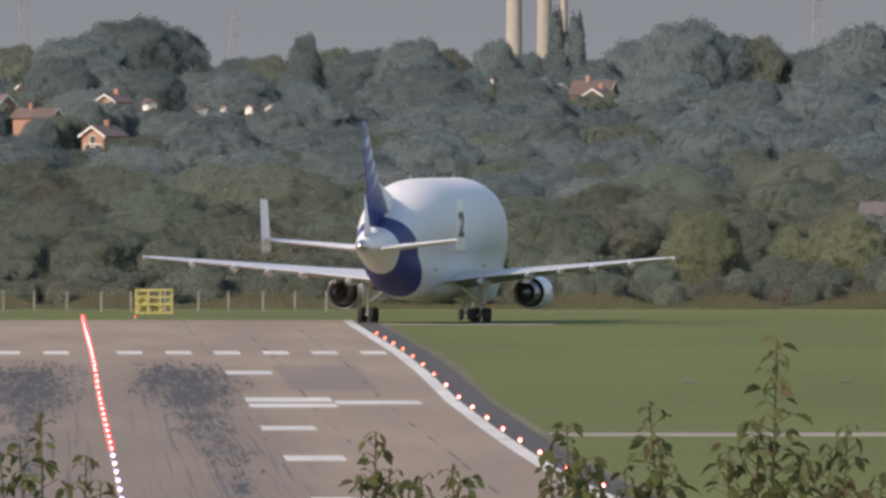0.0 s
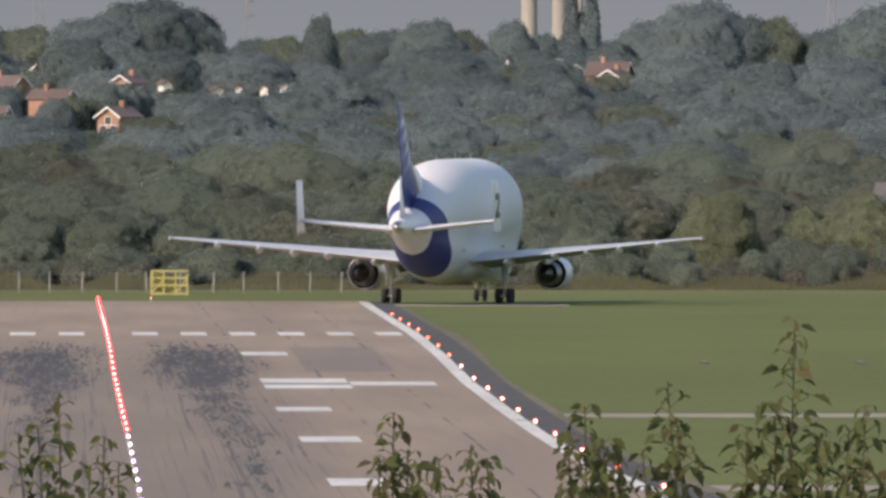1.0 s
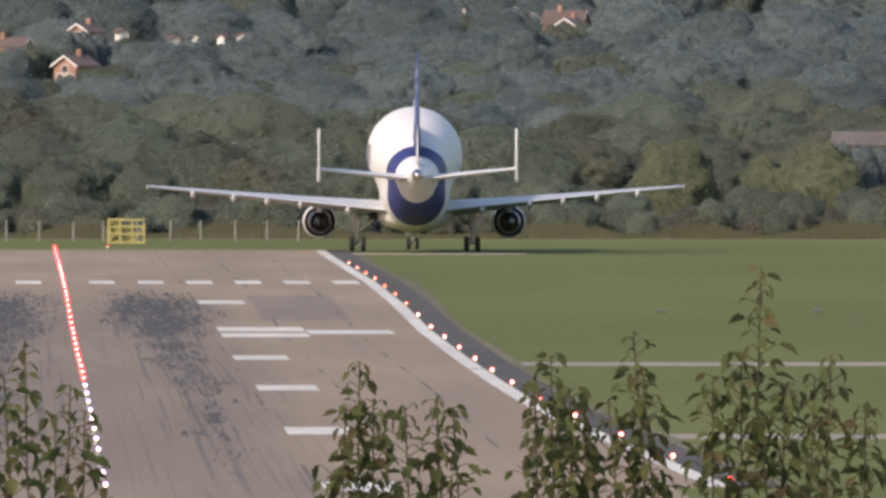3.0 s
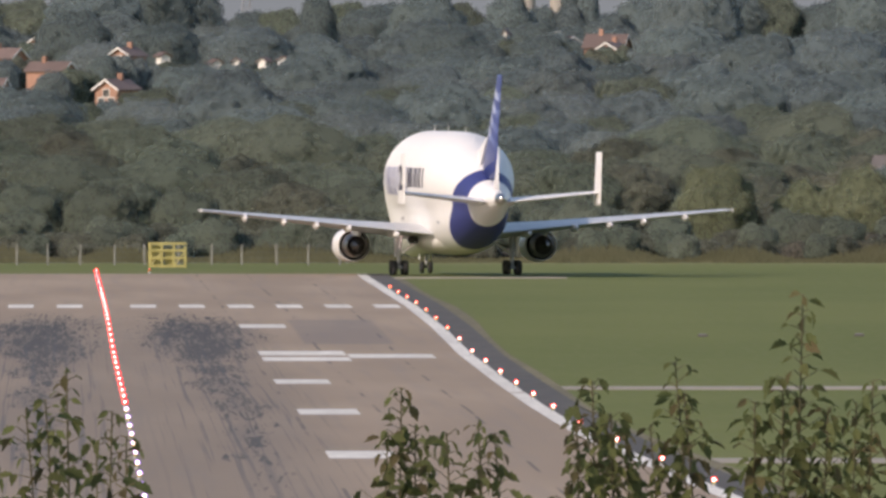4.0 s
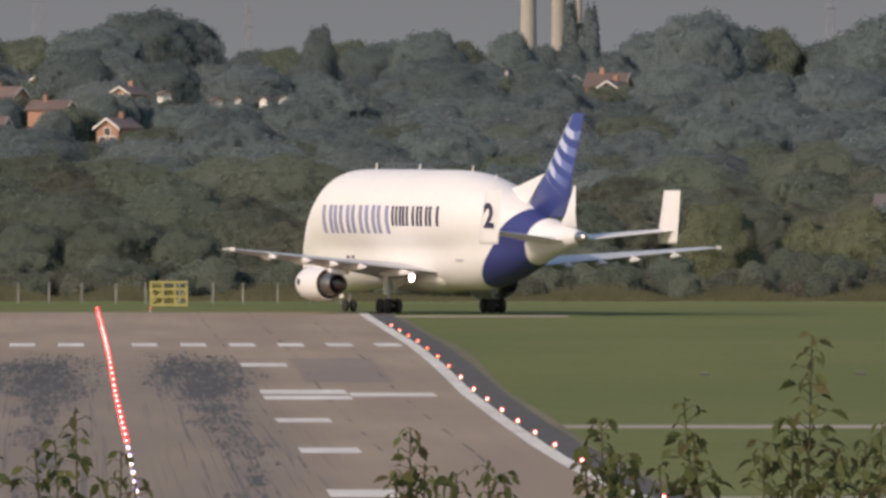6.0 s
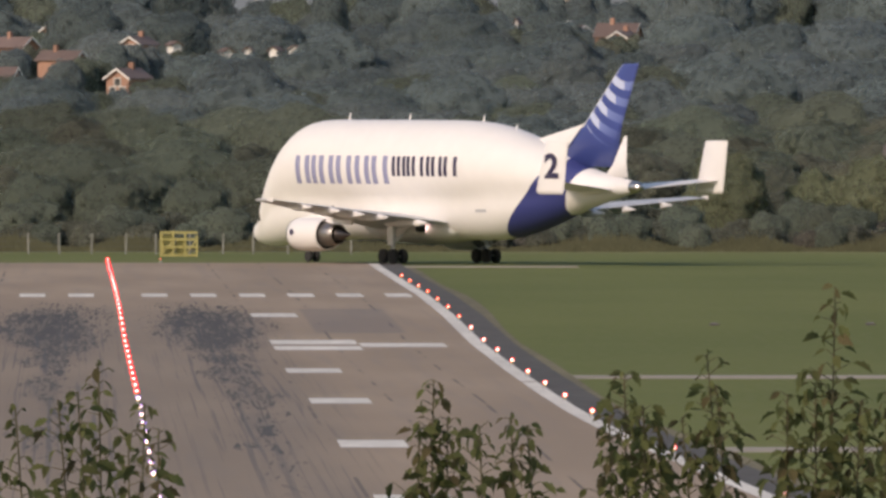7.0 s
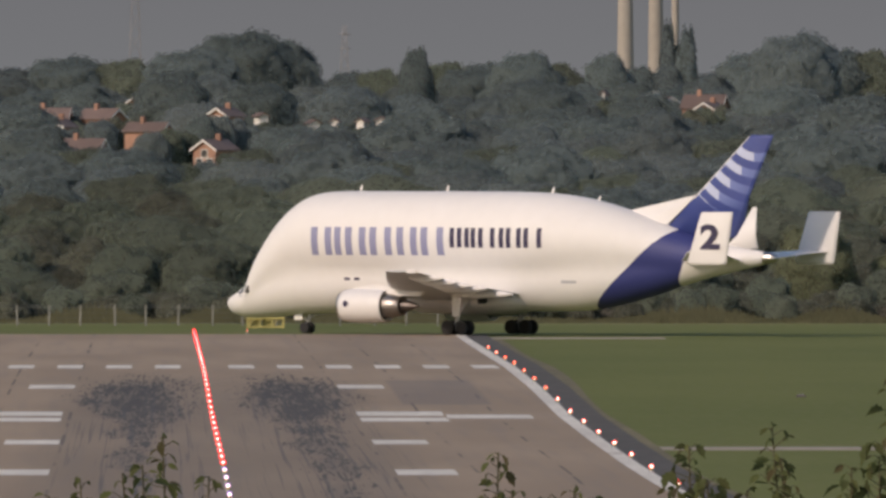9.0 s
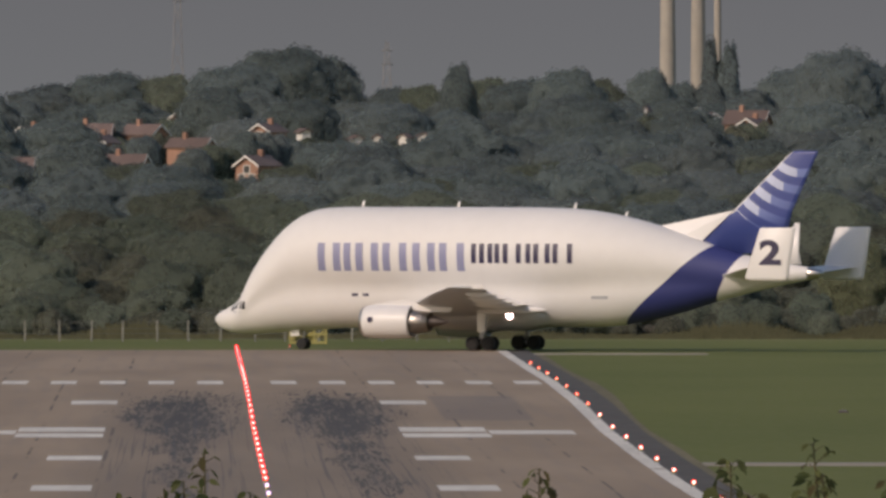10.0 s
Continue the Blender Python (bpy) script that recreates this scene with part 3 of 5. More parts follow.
        # engine
        nac = [(9.75, 1.02), (9.95, 1.14), (9.85, 1.27), (9.2, 1.39), (8.0, 1.44), (6.6, 1.42), (5.62, 1.36), (5.45, 1.33), (5.45, 1.27), (6.2, 1.24), (9.0, 1.04), (9.75, 1.02)]
        bm = lathe(nac, 32)
        bmesh.ops.translate(bm, vec=(-0.45, side * 7.95, 2.45), verts=bm.verts)
        eng = part("engine", bm, WHITE, root, "white engine nacelle")
        for rings, mat, nm, lab in (([(9.2, 1.03), (9.1, 0.35), (9.6, 0.02)], INTAKE, "fan", "dark fan and spinner"),
                                    ([(6.2, 1.0), (5.5, 1.06), (4.9, 0.99), (3.9, 0.84), (3.85, 0.78), (5.2, 0.80)], COWL, "core_cowl", "dull metal core cowl"),
                                    ([(6.0, 1.235), (6.1, 0.8)], INTAKE, "fan_duct", "dark fan duct"),
                                    ([(4.6, 0.78), (4.2, 0.55), (3.2, 0.42), (2.2, 0.05)], DARKMETAL, "exhaust_cone", "sooty exhaust cone")):
            bm = lathe(rings, 28)
            bmesh.ops.translate(bm, vec=(-0.45, side * 7.95, 2.45), verts=bm.verts)
            part(nm, bm, mat, eng, lab)
        bm = lathe([(9.80, 1.005), (9.99, 1.10), (9.98, 1.18), (9.84, 1.285), (9.70, 1.325)], 32)
        bmesh.ops.translate(bm, vec=(-0.45, side * 7.95, 2.45), verts=bm.verts)
        part("intake_lip", bm, METAL, eng, "bright metal intake lip")
        bm = bmesh.new()
        add_rod(bm, (8.35, side * 9.36, 2.62), (8.35, side * 9.40, 2.62), 0.26, n=18)
        add_rod(bm, (8.35, side * 9.40, 2.62), (8.35, side * 9.403, 2.62), 0.15, n=18)
        part("maker_mark", bm, INK, eng, "small dark round mark")
        pyl = mesh_of("pylon", [(8.6, side * 7.95 + o, 3.9) for o in (-0.16, 0.16)] + [(6.2, side * 7.95 + o, 4.25) for o in (-0.22, 0.22)] + [(1.2, side * 7.95 + o, 3.75) for o in (-0.12, 0.12)]
                      + [(8.2, side * 7.95 + o, 3.5) for o in (-0.2, 0.2)] + [(5.2, side * 7.95 + o, 3.3) for o in (-0.24, 0.24)] + [(1.6, side * 7.95 + o, 3.25) for o in (-0.12, 0.12)],
                      [(0, 1, 3, 2), (2, 3, 5, 4), (6, 8, 9, 7), (8, 10, 11, 9), (0, 2, 8, 6), (2, 4, 10, 8), (1, 7, 9, 3), (3, 9, 11, 5), (0, 6, 7, 1), (4, 5, 11, 10)], WHITE)
        piece("pylon", pyl, eng)
        # tailplane with its end fin
        st = [(-19.6, -25.9, side * 0.5, 6.24, 0.11), (-20.4, -26.2, side * 1.5, 6.32, 0.10), (-25.2, -28.6, side * 8.0, 7.02, 0.09), (-25.6, -28.7, side * 8.15, 7.03, 0.05)]
        tp = piece("tailplane", foil(st, WHITE, "tailplane"), root)
        bm = lathe([(-18.9, 0.03), (-19.7, 0.4), (-22.0, 0.62), (-24.5, 0.5), (-26.3, 0.05)], 14)
        bmesh.ops.scale(bm, vec=(1, 1, 0.7), verts=bm.verts)
        bmesh.ops.translate(bm, vec=(0, side * 1.25, 6.28), verts=bm.verts)
        part("root_fairing", bm, WHITE, tp)
        me = foil([(-25.75, -29.2, 0, 5.95, 0.07), (-25.4, -29.35, 0, 6.25, 0.08), (-26.75, -29.95, 0, 10.3, 0.08), (-26.95, -29.95, 0, 10.4, 0.04)], WHITE, "end_fin", True)
        ef = piece("end_fin", me, tp, Matrix.Translation((0, side * 8.2, 0)))
        cu = bpy.data.curves.new("number_mark", 'FONT')
        cu.body, cu.size, cu.align_x, cu.align_y, cu.extrude, cu.offset = "2", 3.0, 'CENTER', 'CENTER', 0.004, 0.11
        tmp = new("number_mark", cu)
        me = bpy.data.meshes.new_from_object(tmp.evaluated_get(bpy.context.evaluated_depsgraph_get()))
        bpy.data.objects.remove(tmp)
        me.materials.clear()
        me.materials.append(INK)
        turn = Matrix.Rotation(math.pi, 4, 'Z') @ Matrix.Rotation(math.pi / 2, 4, 'X') if side > 0 else Matrix.Rotation(math.pi / 2, 4, 'X')
        piece("number_mark", me, tp, Matrix.Translation((-27.75, side * (8.2 + 0.16), 8.2)) @ turn @ Matrix.Diagonal((1.28, 0.92, 1, 1)), "dark number two")
    # fin, dorsal fillet, rudder foot
    piece("fin", foil([(-16.6, -25.4, 0, 8.2, 0.07), (-20.75, -26.2, 0, 11.65, 0.085), (-26.05, -28.55, 0, 16.6, 0.08), (-26.4, -28.6, 0, 16.82, 0.05)], FIN, "fin", True), root, label="blue fin with pale arcs")
    dv = [(-14.2, 0, 10.5)] + [(-16.5, o, 9.7) for o in (-0.42, 0.42)] + [(-18.2, o, 9.3) for o in (-0.40, 0.40)] + [(-20.95, o, 11.8) for o in (-0.1, 0.1)]
    piece("dorsal_fillet", mesh_of("dorsal_fillet", dv, [(0, 5, 1), (1, 5, 3), (0, 2, 6), (2, 4, 6), (0, 6, 5), (3, 5, 6, 4), (0, 1, 2), (1, 3, 4, 2)], WHITE), root, label="white fillet ahead of the fin")
    piece("rudder_foot", foil([(-23.6, -27.1, 0, 7.3, 0.10), (-24.9, -26.85, 0, 8.4, 0.10), (-26.55, -26.95, 0, 10.8, 0.05)], WHITE, "rudder_foot", True), root, label="white foot of the rudder")
    bm = lathe([(-27.4, 0.535), (-27.9, 0.53), (-28.5, 0.44), (-28.95, 0.26), (-29.05, 0.10), (-29.06, 0.02)], 18)
    bmesh.ops.translate(bm, vec=(0, 0, 6.52), verts=bm.verts)
    part("tail_cone", bm, METAL, root, "bright metal tail cone")
    # aerials on the roof
    for x, h in ((13.2, 0.55), (4.4, 0.5), (-6.3, 0.5), (-11.0, 0.4)):
        z = curve_at(TOP, x)
        piece("aerial", foil([(x + 0.12, x - 0.2, 0, z - 0.1, 0.14), (x - 0.14, x - 0.3, 0, z + h, 0.14)], WHITE, "aerial", True), root)
    # beacon under the left wing's root, on a short mount; its turning hood is added to time the flash
    part("beacon_mount", rod((-2.0, 3.7, 3.25), (-2.0, 3.7, 3.50), 0.20, n=14), GREY, root)
    head = new("beacon")
    head.parent = root
    head.matrix_basis = Matrix.Translation(BEACON_AT)
    bm = lathe([(-0.20, 0.02), (-0.20, 0.20), (-0.05, 0.34), (0.62, 0.36), (0.62, 0.335), (-0.02, 0.32)], 18)
    part("hood", bm, INTAKE, head, "dark hood added to hide the lamp")
    bm = lathe([(-0.02, 0.319), (0.03, 0.25), (0.06, 0.02)], 18)
    part("lamp", bm, glow("beacon_glow", (1.0, 0.72, 0.68), 22), head, "bright pinkish lamp")
    TURNING["beacon"] = head
    # undercarriage
    tyre, rim = wheel_meshes(0.62, 0.42)
    tyre_n, rim_n = wheel_meshes(0.50, 0.33)

    def wheel(x, y, r, ty, ri):
        ob = new("wheel")
        ob.parent = root
        piece("tyre", ty, ob)
        piece("rim", ri, ob, label="grey wheel rim")
        ob.matrix_basis = Matrix.Translation((x, y, r))
        WHEELS.append((ob, (x, y, r), r))

    for side in (-1, 1):
        y = side * 4.8
        bm = rod((0, y, 0.6), (0, y, 2.0), 0.15)
        add_rod(bm, (0, y, 1.7), (0.1, side * 4.7, 3.7), 0.23)
        add_rod(bm, (0.75, y, 0.62), (-0.75, y, 0.62), 0.13)
        for x in (0.72, -0.72):
            add_rod(bm, (x, y - 0.5, 0.62), (x, y + 0.5, 0.62), 0.09)
        add_rod(bm, (0.35, y, 0.9), (0.1, y, 1.9), 0.06)
        leg = part("main_gear_leg", bm, HUB, root, "pale grey main gear leg")
        part("side_brace", rod((0.0, side * 4.75, 1.7), (0.1, side * 2.7, 3.2), 0.10), WHITE, leg)
        part("gear_door", box((-0.38, side * 5.1 - 0.04, 1.55), (0.38, side * 5.1 + 0.04, 3.7), 0.03), WHITE, leg)
        for x in (0.72, -0.72):
            for o in (-0.47, 0.47):
                wheel(x, y + o, 0.62, tyre, rim)
    bm = rod((18.6, 0, 0.5), (18.6, 0, 1.5), 0.10)
    add_rod(bm, (18.55, 0, 1.3), (18.4, 0, 2.4), 0.17)
    add_rod(bm, (18.6, -0.42, 0.5), (18.6, 0.42, 0.5), 0.08)
    add_rod(bm, (18.5, 0, 1.2), (17.2, 0, 2.1), 0.07)
    leg = part("nose_gear_leg", bm, HUB, root, "pale grey nose gear leg")
    for side in (-1, 1):
        part("gear_door", box((18.75, side * 0.5 - 0.03, 1.15), (19.6, side * 0.5 + 0.03, 1.9), 0.02), WHITE, leg)
        part("landing_lamp", rod((18.72, side * 0.2, 1.6), (18.85, side * 0.2, 1.6), 0.11, n=12), METAL, leg)
        wheel(18.6, side * 0.36, 0.50, tyre_n, rim_n)
    return root


AIRCRAFT = make_aircraft()


# ---- runway lights ----
def make_light(mat, label, size, core):
    root = tagged(new("runway_light"), label, "runway light", "runway lights")
    part("base", rod((0, 0, 0), (0, 0, 0.10), 0.16, 0.12, 10), STEEL, root)
    part("body", rod((0, 0, 0.10), (0, 0, 0.24), 0.08, 0.10, 10), YELLOW, root)
    # lens is sized and tinted as the lamp's halo, the core as its overexposed centre
    for nm, r, m, ahead, lab in (("lens", size, mat, 0.0, "glowing lens sized as the lamp's halo"), ("lamp", core, CORE_LIGHT, size, "white core standing for the overexposed centre")):
        bm = bmesh.new()
        bmesh.ops.create_uvsphere(bm, u_segments=12, v_segments=8, radius=r)
        bmesh.ops.translate(bm, vec=(0, -ahead, 0.20 + size * 0.7), verts=bm.verts)
        part(nm, bm, m, root, lab)
    return root


def place_lights():
    centre, edge = " light on the runway centre line", " light along the runway edge"
    kinds = {"red": make_light(RED_LIGHT, "glowing red" + centre, 0.16, 0.045), "bright": make_light(RED_LIGHT, "glowing red and white" + centre, 0.15, 0.062),
             "white": make_light(WHITE_LIGHT, "glowing violet-white" + centre, 0.115, 0.075),
             "amber": make_light(AMBER_LIGHT, "glowing amber" + edge, 0.11, 0.038), "pink": make_light(PINK_LIGHT, "glowing orange-red" + edge, 0.12, 0.075)}
    used = set()

    def put(kind, x, y):
        m = Matrix.Translation((x, y, height(y) + 0.06))
        if kind in used:
            copy_thing(kinds[kind], m)
        else:
            kinds[kind].matrix_basis = m
            used.add(kind)

    for i in range(44):
        y = RUNWAY_END - 6 - 30 * i
        put("red" if y > 2150 else "bright" if y > 1400 else "white", 0.00012 * (RUNWAY_END - y), y)
    for i in range(19):
        y = RUNWAY_END - 204 - 60 * i
        put("amber" if y > 1780 else "pink", right_edge(y) + 0.36, y)
    kinds["small"] = make_light(RED_LIGHT, "small dim red light at the runway end", 0.07, 0.02)
    put("small", 4.5, RUNWAY_END + 6)


place_lights()


# ---- the field's far edge: yellow frame, fence ----
def make_frame():
    root = tagged(new("barrier_frame"), "yellow painted steel frame standing on the grass", "frame")
    w, d, h = 3.1, 1.6, 2.1
    for x in (0, 1.05, 2.1, 3.1):
        for y in (0, d):
            part("upright", box((x - 0.09, y - 0.09, 0), (x + 0.09, y + 0.09, h if x < 3 else h - 0.25), 0.01), YELLOW, root)
    for z in (0.12, 0.85, 1.5, h):
        for y in (0, d):
            part("rail", box((-0.1, y - 0.11, z - 0.09), (w + 0.1, y + 0.11, z + 0.09), 0.01), YELLOW, root)
    for x in (0, w):
        for z in (0.12, h - 0.4):
            part("cross_rail", box((x - 0.08, 0, z - 0.08), (x + 0.08, d, z + 0.08)), YELLOW, root)
    part("panel", box((0.1, 0.4, 0.25), (1.05, 0.5, 1.95), 0.02), YELLOW, root)
    part("panel", box((1.35, 0.4, 0.25), (2.1, 0.5, 1.4), 0.02), YELLOW, root)
    for a, b in (((0, 0, 0.1), (1.15, 0, 1.5)), ((2.1, 0, 0.1), (3.1, 0, 1.5))):
        part("brace", rod(a, b, 0.06), YELLOW, root)
    root.matrix_basis = pose(4.75, 2452, height(2452))
    return root


make_frame()


def make_fence():
    root = tagged(new("perimeter_fence"), "grey wire fence on pale concrete posts", "fence")
    y = 2478.0
    z = height(y)
    bm = box((-0.08, -0.08, 0), (0.08, 0.08, 1.85), 0.02)
    me = bpy.data.meshes.new("post")
    bm.to_mesh(me)
    bm.free()
    me.materials.append(POST)
    for i in range(17):
        x = -24 + 2.85 * i + 0.12 * math.sin(i * 2.3)
        piece("post", me, root, pose(x, y, z, 0, 1.2 * math.sin(i * 1.7), 0))
    for h in (0.25, 0.7, 1.15, 1.6, 1.8):
        part("wire", rod((-25, y, z + h), (22.5, y, z + h), 0.012, n=4), WIRE, root)


make_fence()


def make_marker(x, y):
    root = tagged(new("ground_marker"), "small dark marker block lying on the mown grass", "marker", "grass markers")
    part("block", box((-0.32, -0.15, 0), (0.32, 0.15, 0.14), 0.03), MARK_DULL, root)
    part("cap", box((-0.24, -0.11, 0.14), (0.20, 0.11, 0.19), 0.02), STEEL, root)
    root.matrix_basis = pose(x, y, height(y), 0, 0, 8)


make_marker(37.8, 1797)
make_marker(47.8, 1799)


# ---- houses, towers, masts ----
def make_house(x, y, z, w, d, h, turn, roof_h=2.2, wall=BRICK, label="orange brick house with a brown tiled roof", white_gable=True, shed=False, tiles=ROOF):
    root = tagged(new("house"), label, "house", "hillside houses")
    v = [(-w / 2, 0, -6), (w / 2, 0, -6), (w / 2, d, -6), (-w / 2, d, -6), (-w / 2, 0, h), (w / 2, 0, h), (w / 2, d, h), (-w / 2, d, h), (0, 0, h + roof_h), (0, d, h + roof_h)]
    piece("wall", mesh_of("wall", v, [(0, 1, 5, 8, 4), (2, 3, 7, 9, 6), (1, 2, 6, 5), (3, 0, 4, 7)], wall), root)
    o, t = 0.35, 0.16
    sl = roof_h / (w / 2)
    for s in (-1, 1):
        e = s * (w / 2 + o)
        ze = h - o * sl
        rv = [(0, -o, h + roof_h), (e, -o, ze), (e, d + o, ze), (0, d + o, h + roof_h)]
        rv += [(a, b, c + t) for a, b, c in rv]
        rf = piece("roof", mesh_of("roof", rv, [(0, 1, 2, 3), (4, 7, 6, 5), (0, 4, 5, 1), (1, 5, 6, 2), (2, 6, 7, 3), (3, 7, 4, 0)], tiles), root)
        if white_gable:
            bv = [(0, -o - 0.05, h + roof_h - 0.13), (e, -o - 0.05, ze - 0.13), (e, -o - 0.05, ze + 0.17), (0, -o - 0.05, h + roof_h + 0.17)]
            bv += [(a, b - 0.05, c) for a, b, c in bv]
            piece("bargeboard", mesh_of("bargeboard", bv, [(0, 1, 2, 3), (4, 7, 6, 5), (0, 4, 5, 1), (1, 5, 6, 2), (2, 6, 7, 3), (3, 7, 4, 0)], TRIM), rf)
    for wx, wz in () if shed else ((-w * 0.22, 0.9), (w * 0.22, 0.9), (0, h - 0.6)):
        win = part("window", box((wx - 0.5, -0.06, wz - 0.5), (wx + 0.5, 0.02, wz + 0.6)), TRIM, root)
        part("pane", box((wx - 0.4, -0.09, wz - 0.4), (wx + 0.4, -0.05, wz + 0.5)), PANE, win)
    if not shed:
        part("chimney", box((-0.35, d * 0.6, h + roof_h - 0.5), (0.35, d * 0.6 + 0.6, h + roof_h + 0.9)), wall, root)
    root.matrix_basis = pose(x, y, z, 0, 0, turn)
    return root


make_house(3.0, 3600, 10.4, 3.2, 6.0, 2.6, -28, 1.1)
make_house(5.7, 4100, 14.5, 3.2, 6.0, 2.6, -25, 1.0)
make_house(-1.6, 4000, 12.4, 3.2, 6.0, 2.6, 60, 1.1)
make_house(-6.2, 4500, 16.4, 3.2, 6.0, 2.6, -30, 1.1)
make_house(-8.9, 4200, 14.1, 3.6, 6.0, 2.6, 50, 1.3)
make_house(-16.1, 4200, 13.2, 6.4, 6.0, 2.6, 80, 2.3)
make_house(-10.5, 3900, 9.9, 4.0, 6.0, 2.6, 70, 1.4)
make_house(-18.2, 4100, 12.9, 3.2, 6.0, 2.6, -20, 1.0)
make_house(-30.1, 4300, 14.0, 3.2, 6.0, 2.6, -30, 1.0)
make_house(-25.5, 3800, 8.9, 5.8, 7.0, 2.6, 85, 2.1, TRIM, "white rendered house with a brown tiled roof")
make_house(83.4, 4300, 15.7, 5.1, 6.0, 2.6, 75, 1.8)
make_house(79.4, 4250, 15.3, 3.2, 6.0, 2.6, -20, 1.0)
make_house(77.1, 4400, 16.2, 3.2, 7.0, 2.6, 30, 1.0, TRIM, "white rendered house with a brown tiled roof")
make_house(79.6, 2650, 4.5, 3.2, 6.0, 2.6, 80, 1.0, MARK_DULL, "dull brown shed with a pale roof edge", shed=True, tiles=MARK_DULL)
make_house(12.9, 4200, 16.0, 1.4, 2.0, 1.0, 24, 0.4, TRIM, "small white garden building among the trees", False, True)
make_house(20.6, 4200, 15.0, 1.4, 2.0, 1.0, 19, 0.4, TRIM, "small white garden building among the trees", False, True)
make_house(23.5, 4220, 15.2, 1.1, 2.0, 1.0, -7, 0.4, TRIM, "small white garden building among the trees", False, True)
make_house(27.2, 4200, 15.2, 1.2, 2.0, 1.0, -23, 0.4, TRIM, "small white garden building among the trees", False, True)
make_house(30.6, 4230, 15.4, 1.6, 2.0, 1.0, -10, 0.4, TRIM, "small white garden building among the trees", False, True)
make_house(39.6, 4200, 15.2, 1.6, 2.0, 1.0, 16, 0.4, TRIM, "small white garden building among the trees", False, True)
make_house(66.5, 4400, 19.5, 0.6, 2.0, 1.0, -15, 0.4, TRIM, "small white garden building among the trees", False, True)
make_house(1.4, 4450, 18.6, 0.7, 2.0, 1.0, 3, 0.4, TRIM, "small white garden building among the trees", False, True)


def make_tower(x, y, z, top, r0, r1, label):
    root = tagged(new("concrete_tower"), label, "tower")
    bm = rod((0, 0, 0), (0, 0, top - z), r0, r1, 20)
    part("shaft", bm, CONCRETE, root)
    part("collar", rod((0, 0, top - z), (0, 0, top - z + 0.8), r1 + 0.25, r1 + 0.25, 20), CONCRETE, root)
    root.matrix_basis = pose(x, y, z)


def make_mast(x, y, z, h, w):
    root = tagged(new("lattice_mast"), "faint grey steel lattice mast beyond the hill", "mast")
    for sx in (-1, 1):
        for sy in (-1, 1):
            part("leg", rod((sx * w, sy * w, 0), (sx * 0.25, sy * 0.25, h), 0.12, 0.08, 5), STEEL, root)
    for i in range(9):
        u, v = i / 9, (i + 1) / 9
        a, b = w + (0.25 - w) * u, w + (0.25 - w) * v
        part("brace", rod((-a, -a, h * u), (b, -b, h * v), 0.06, n=4), STEEL, root)
        part("brace", rod((a, -a, h * u), (-b, -b, h * v), 0.06, n=4), STEEL, root)
    for zz in (0.80, 0.92):
        part("cross_arm", rod((-w * 0.7, 0, h * zz), (w * 0.7, 0, h * zz), 0.10, n=5), STEEL, root)
    root.matrix_basis = pose(x, y, z)


make_tower(77.5, 4850, 14.0, 56.0, 1.55, 1.05, "tall pale concrete shaft beyond the wooded hill")
make_tower(82.9, 4860, 14.0, 56.0, 1.45, 1.00, "tall pale concrete shaft beyond the wooded hill")
make_tower(86.6, 4880, 14.0, 56.0, 0.75, 0.50, "tall pale concrete shaft beyond the wooded hill")
make_mast(-6.7, 4900, 12.0, 34.2, 1.5)
make_mast(29.6, 4900, 12.0, 20.5, 1.5)
make_mast(130.8, 4900, 12.0, 24.4, 1.5)


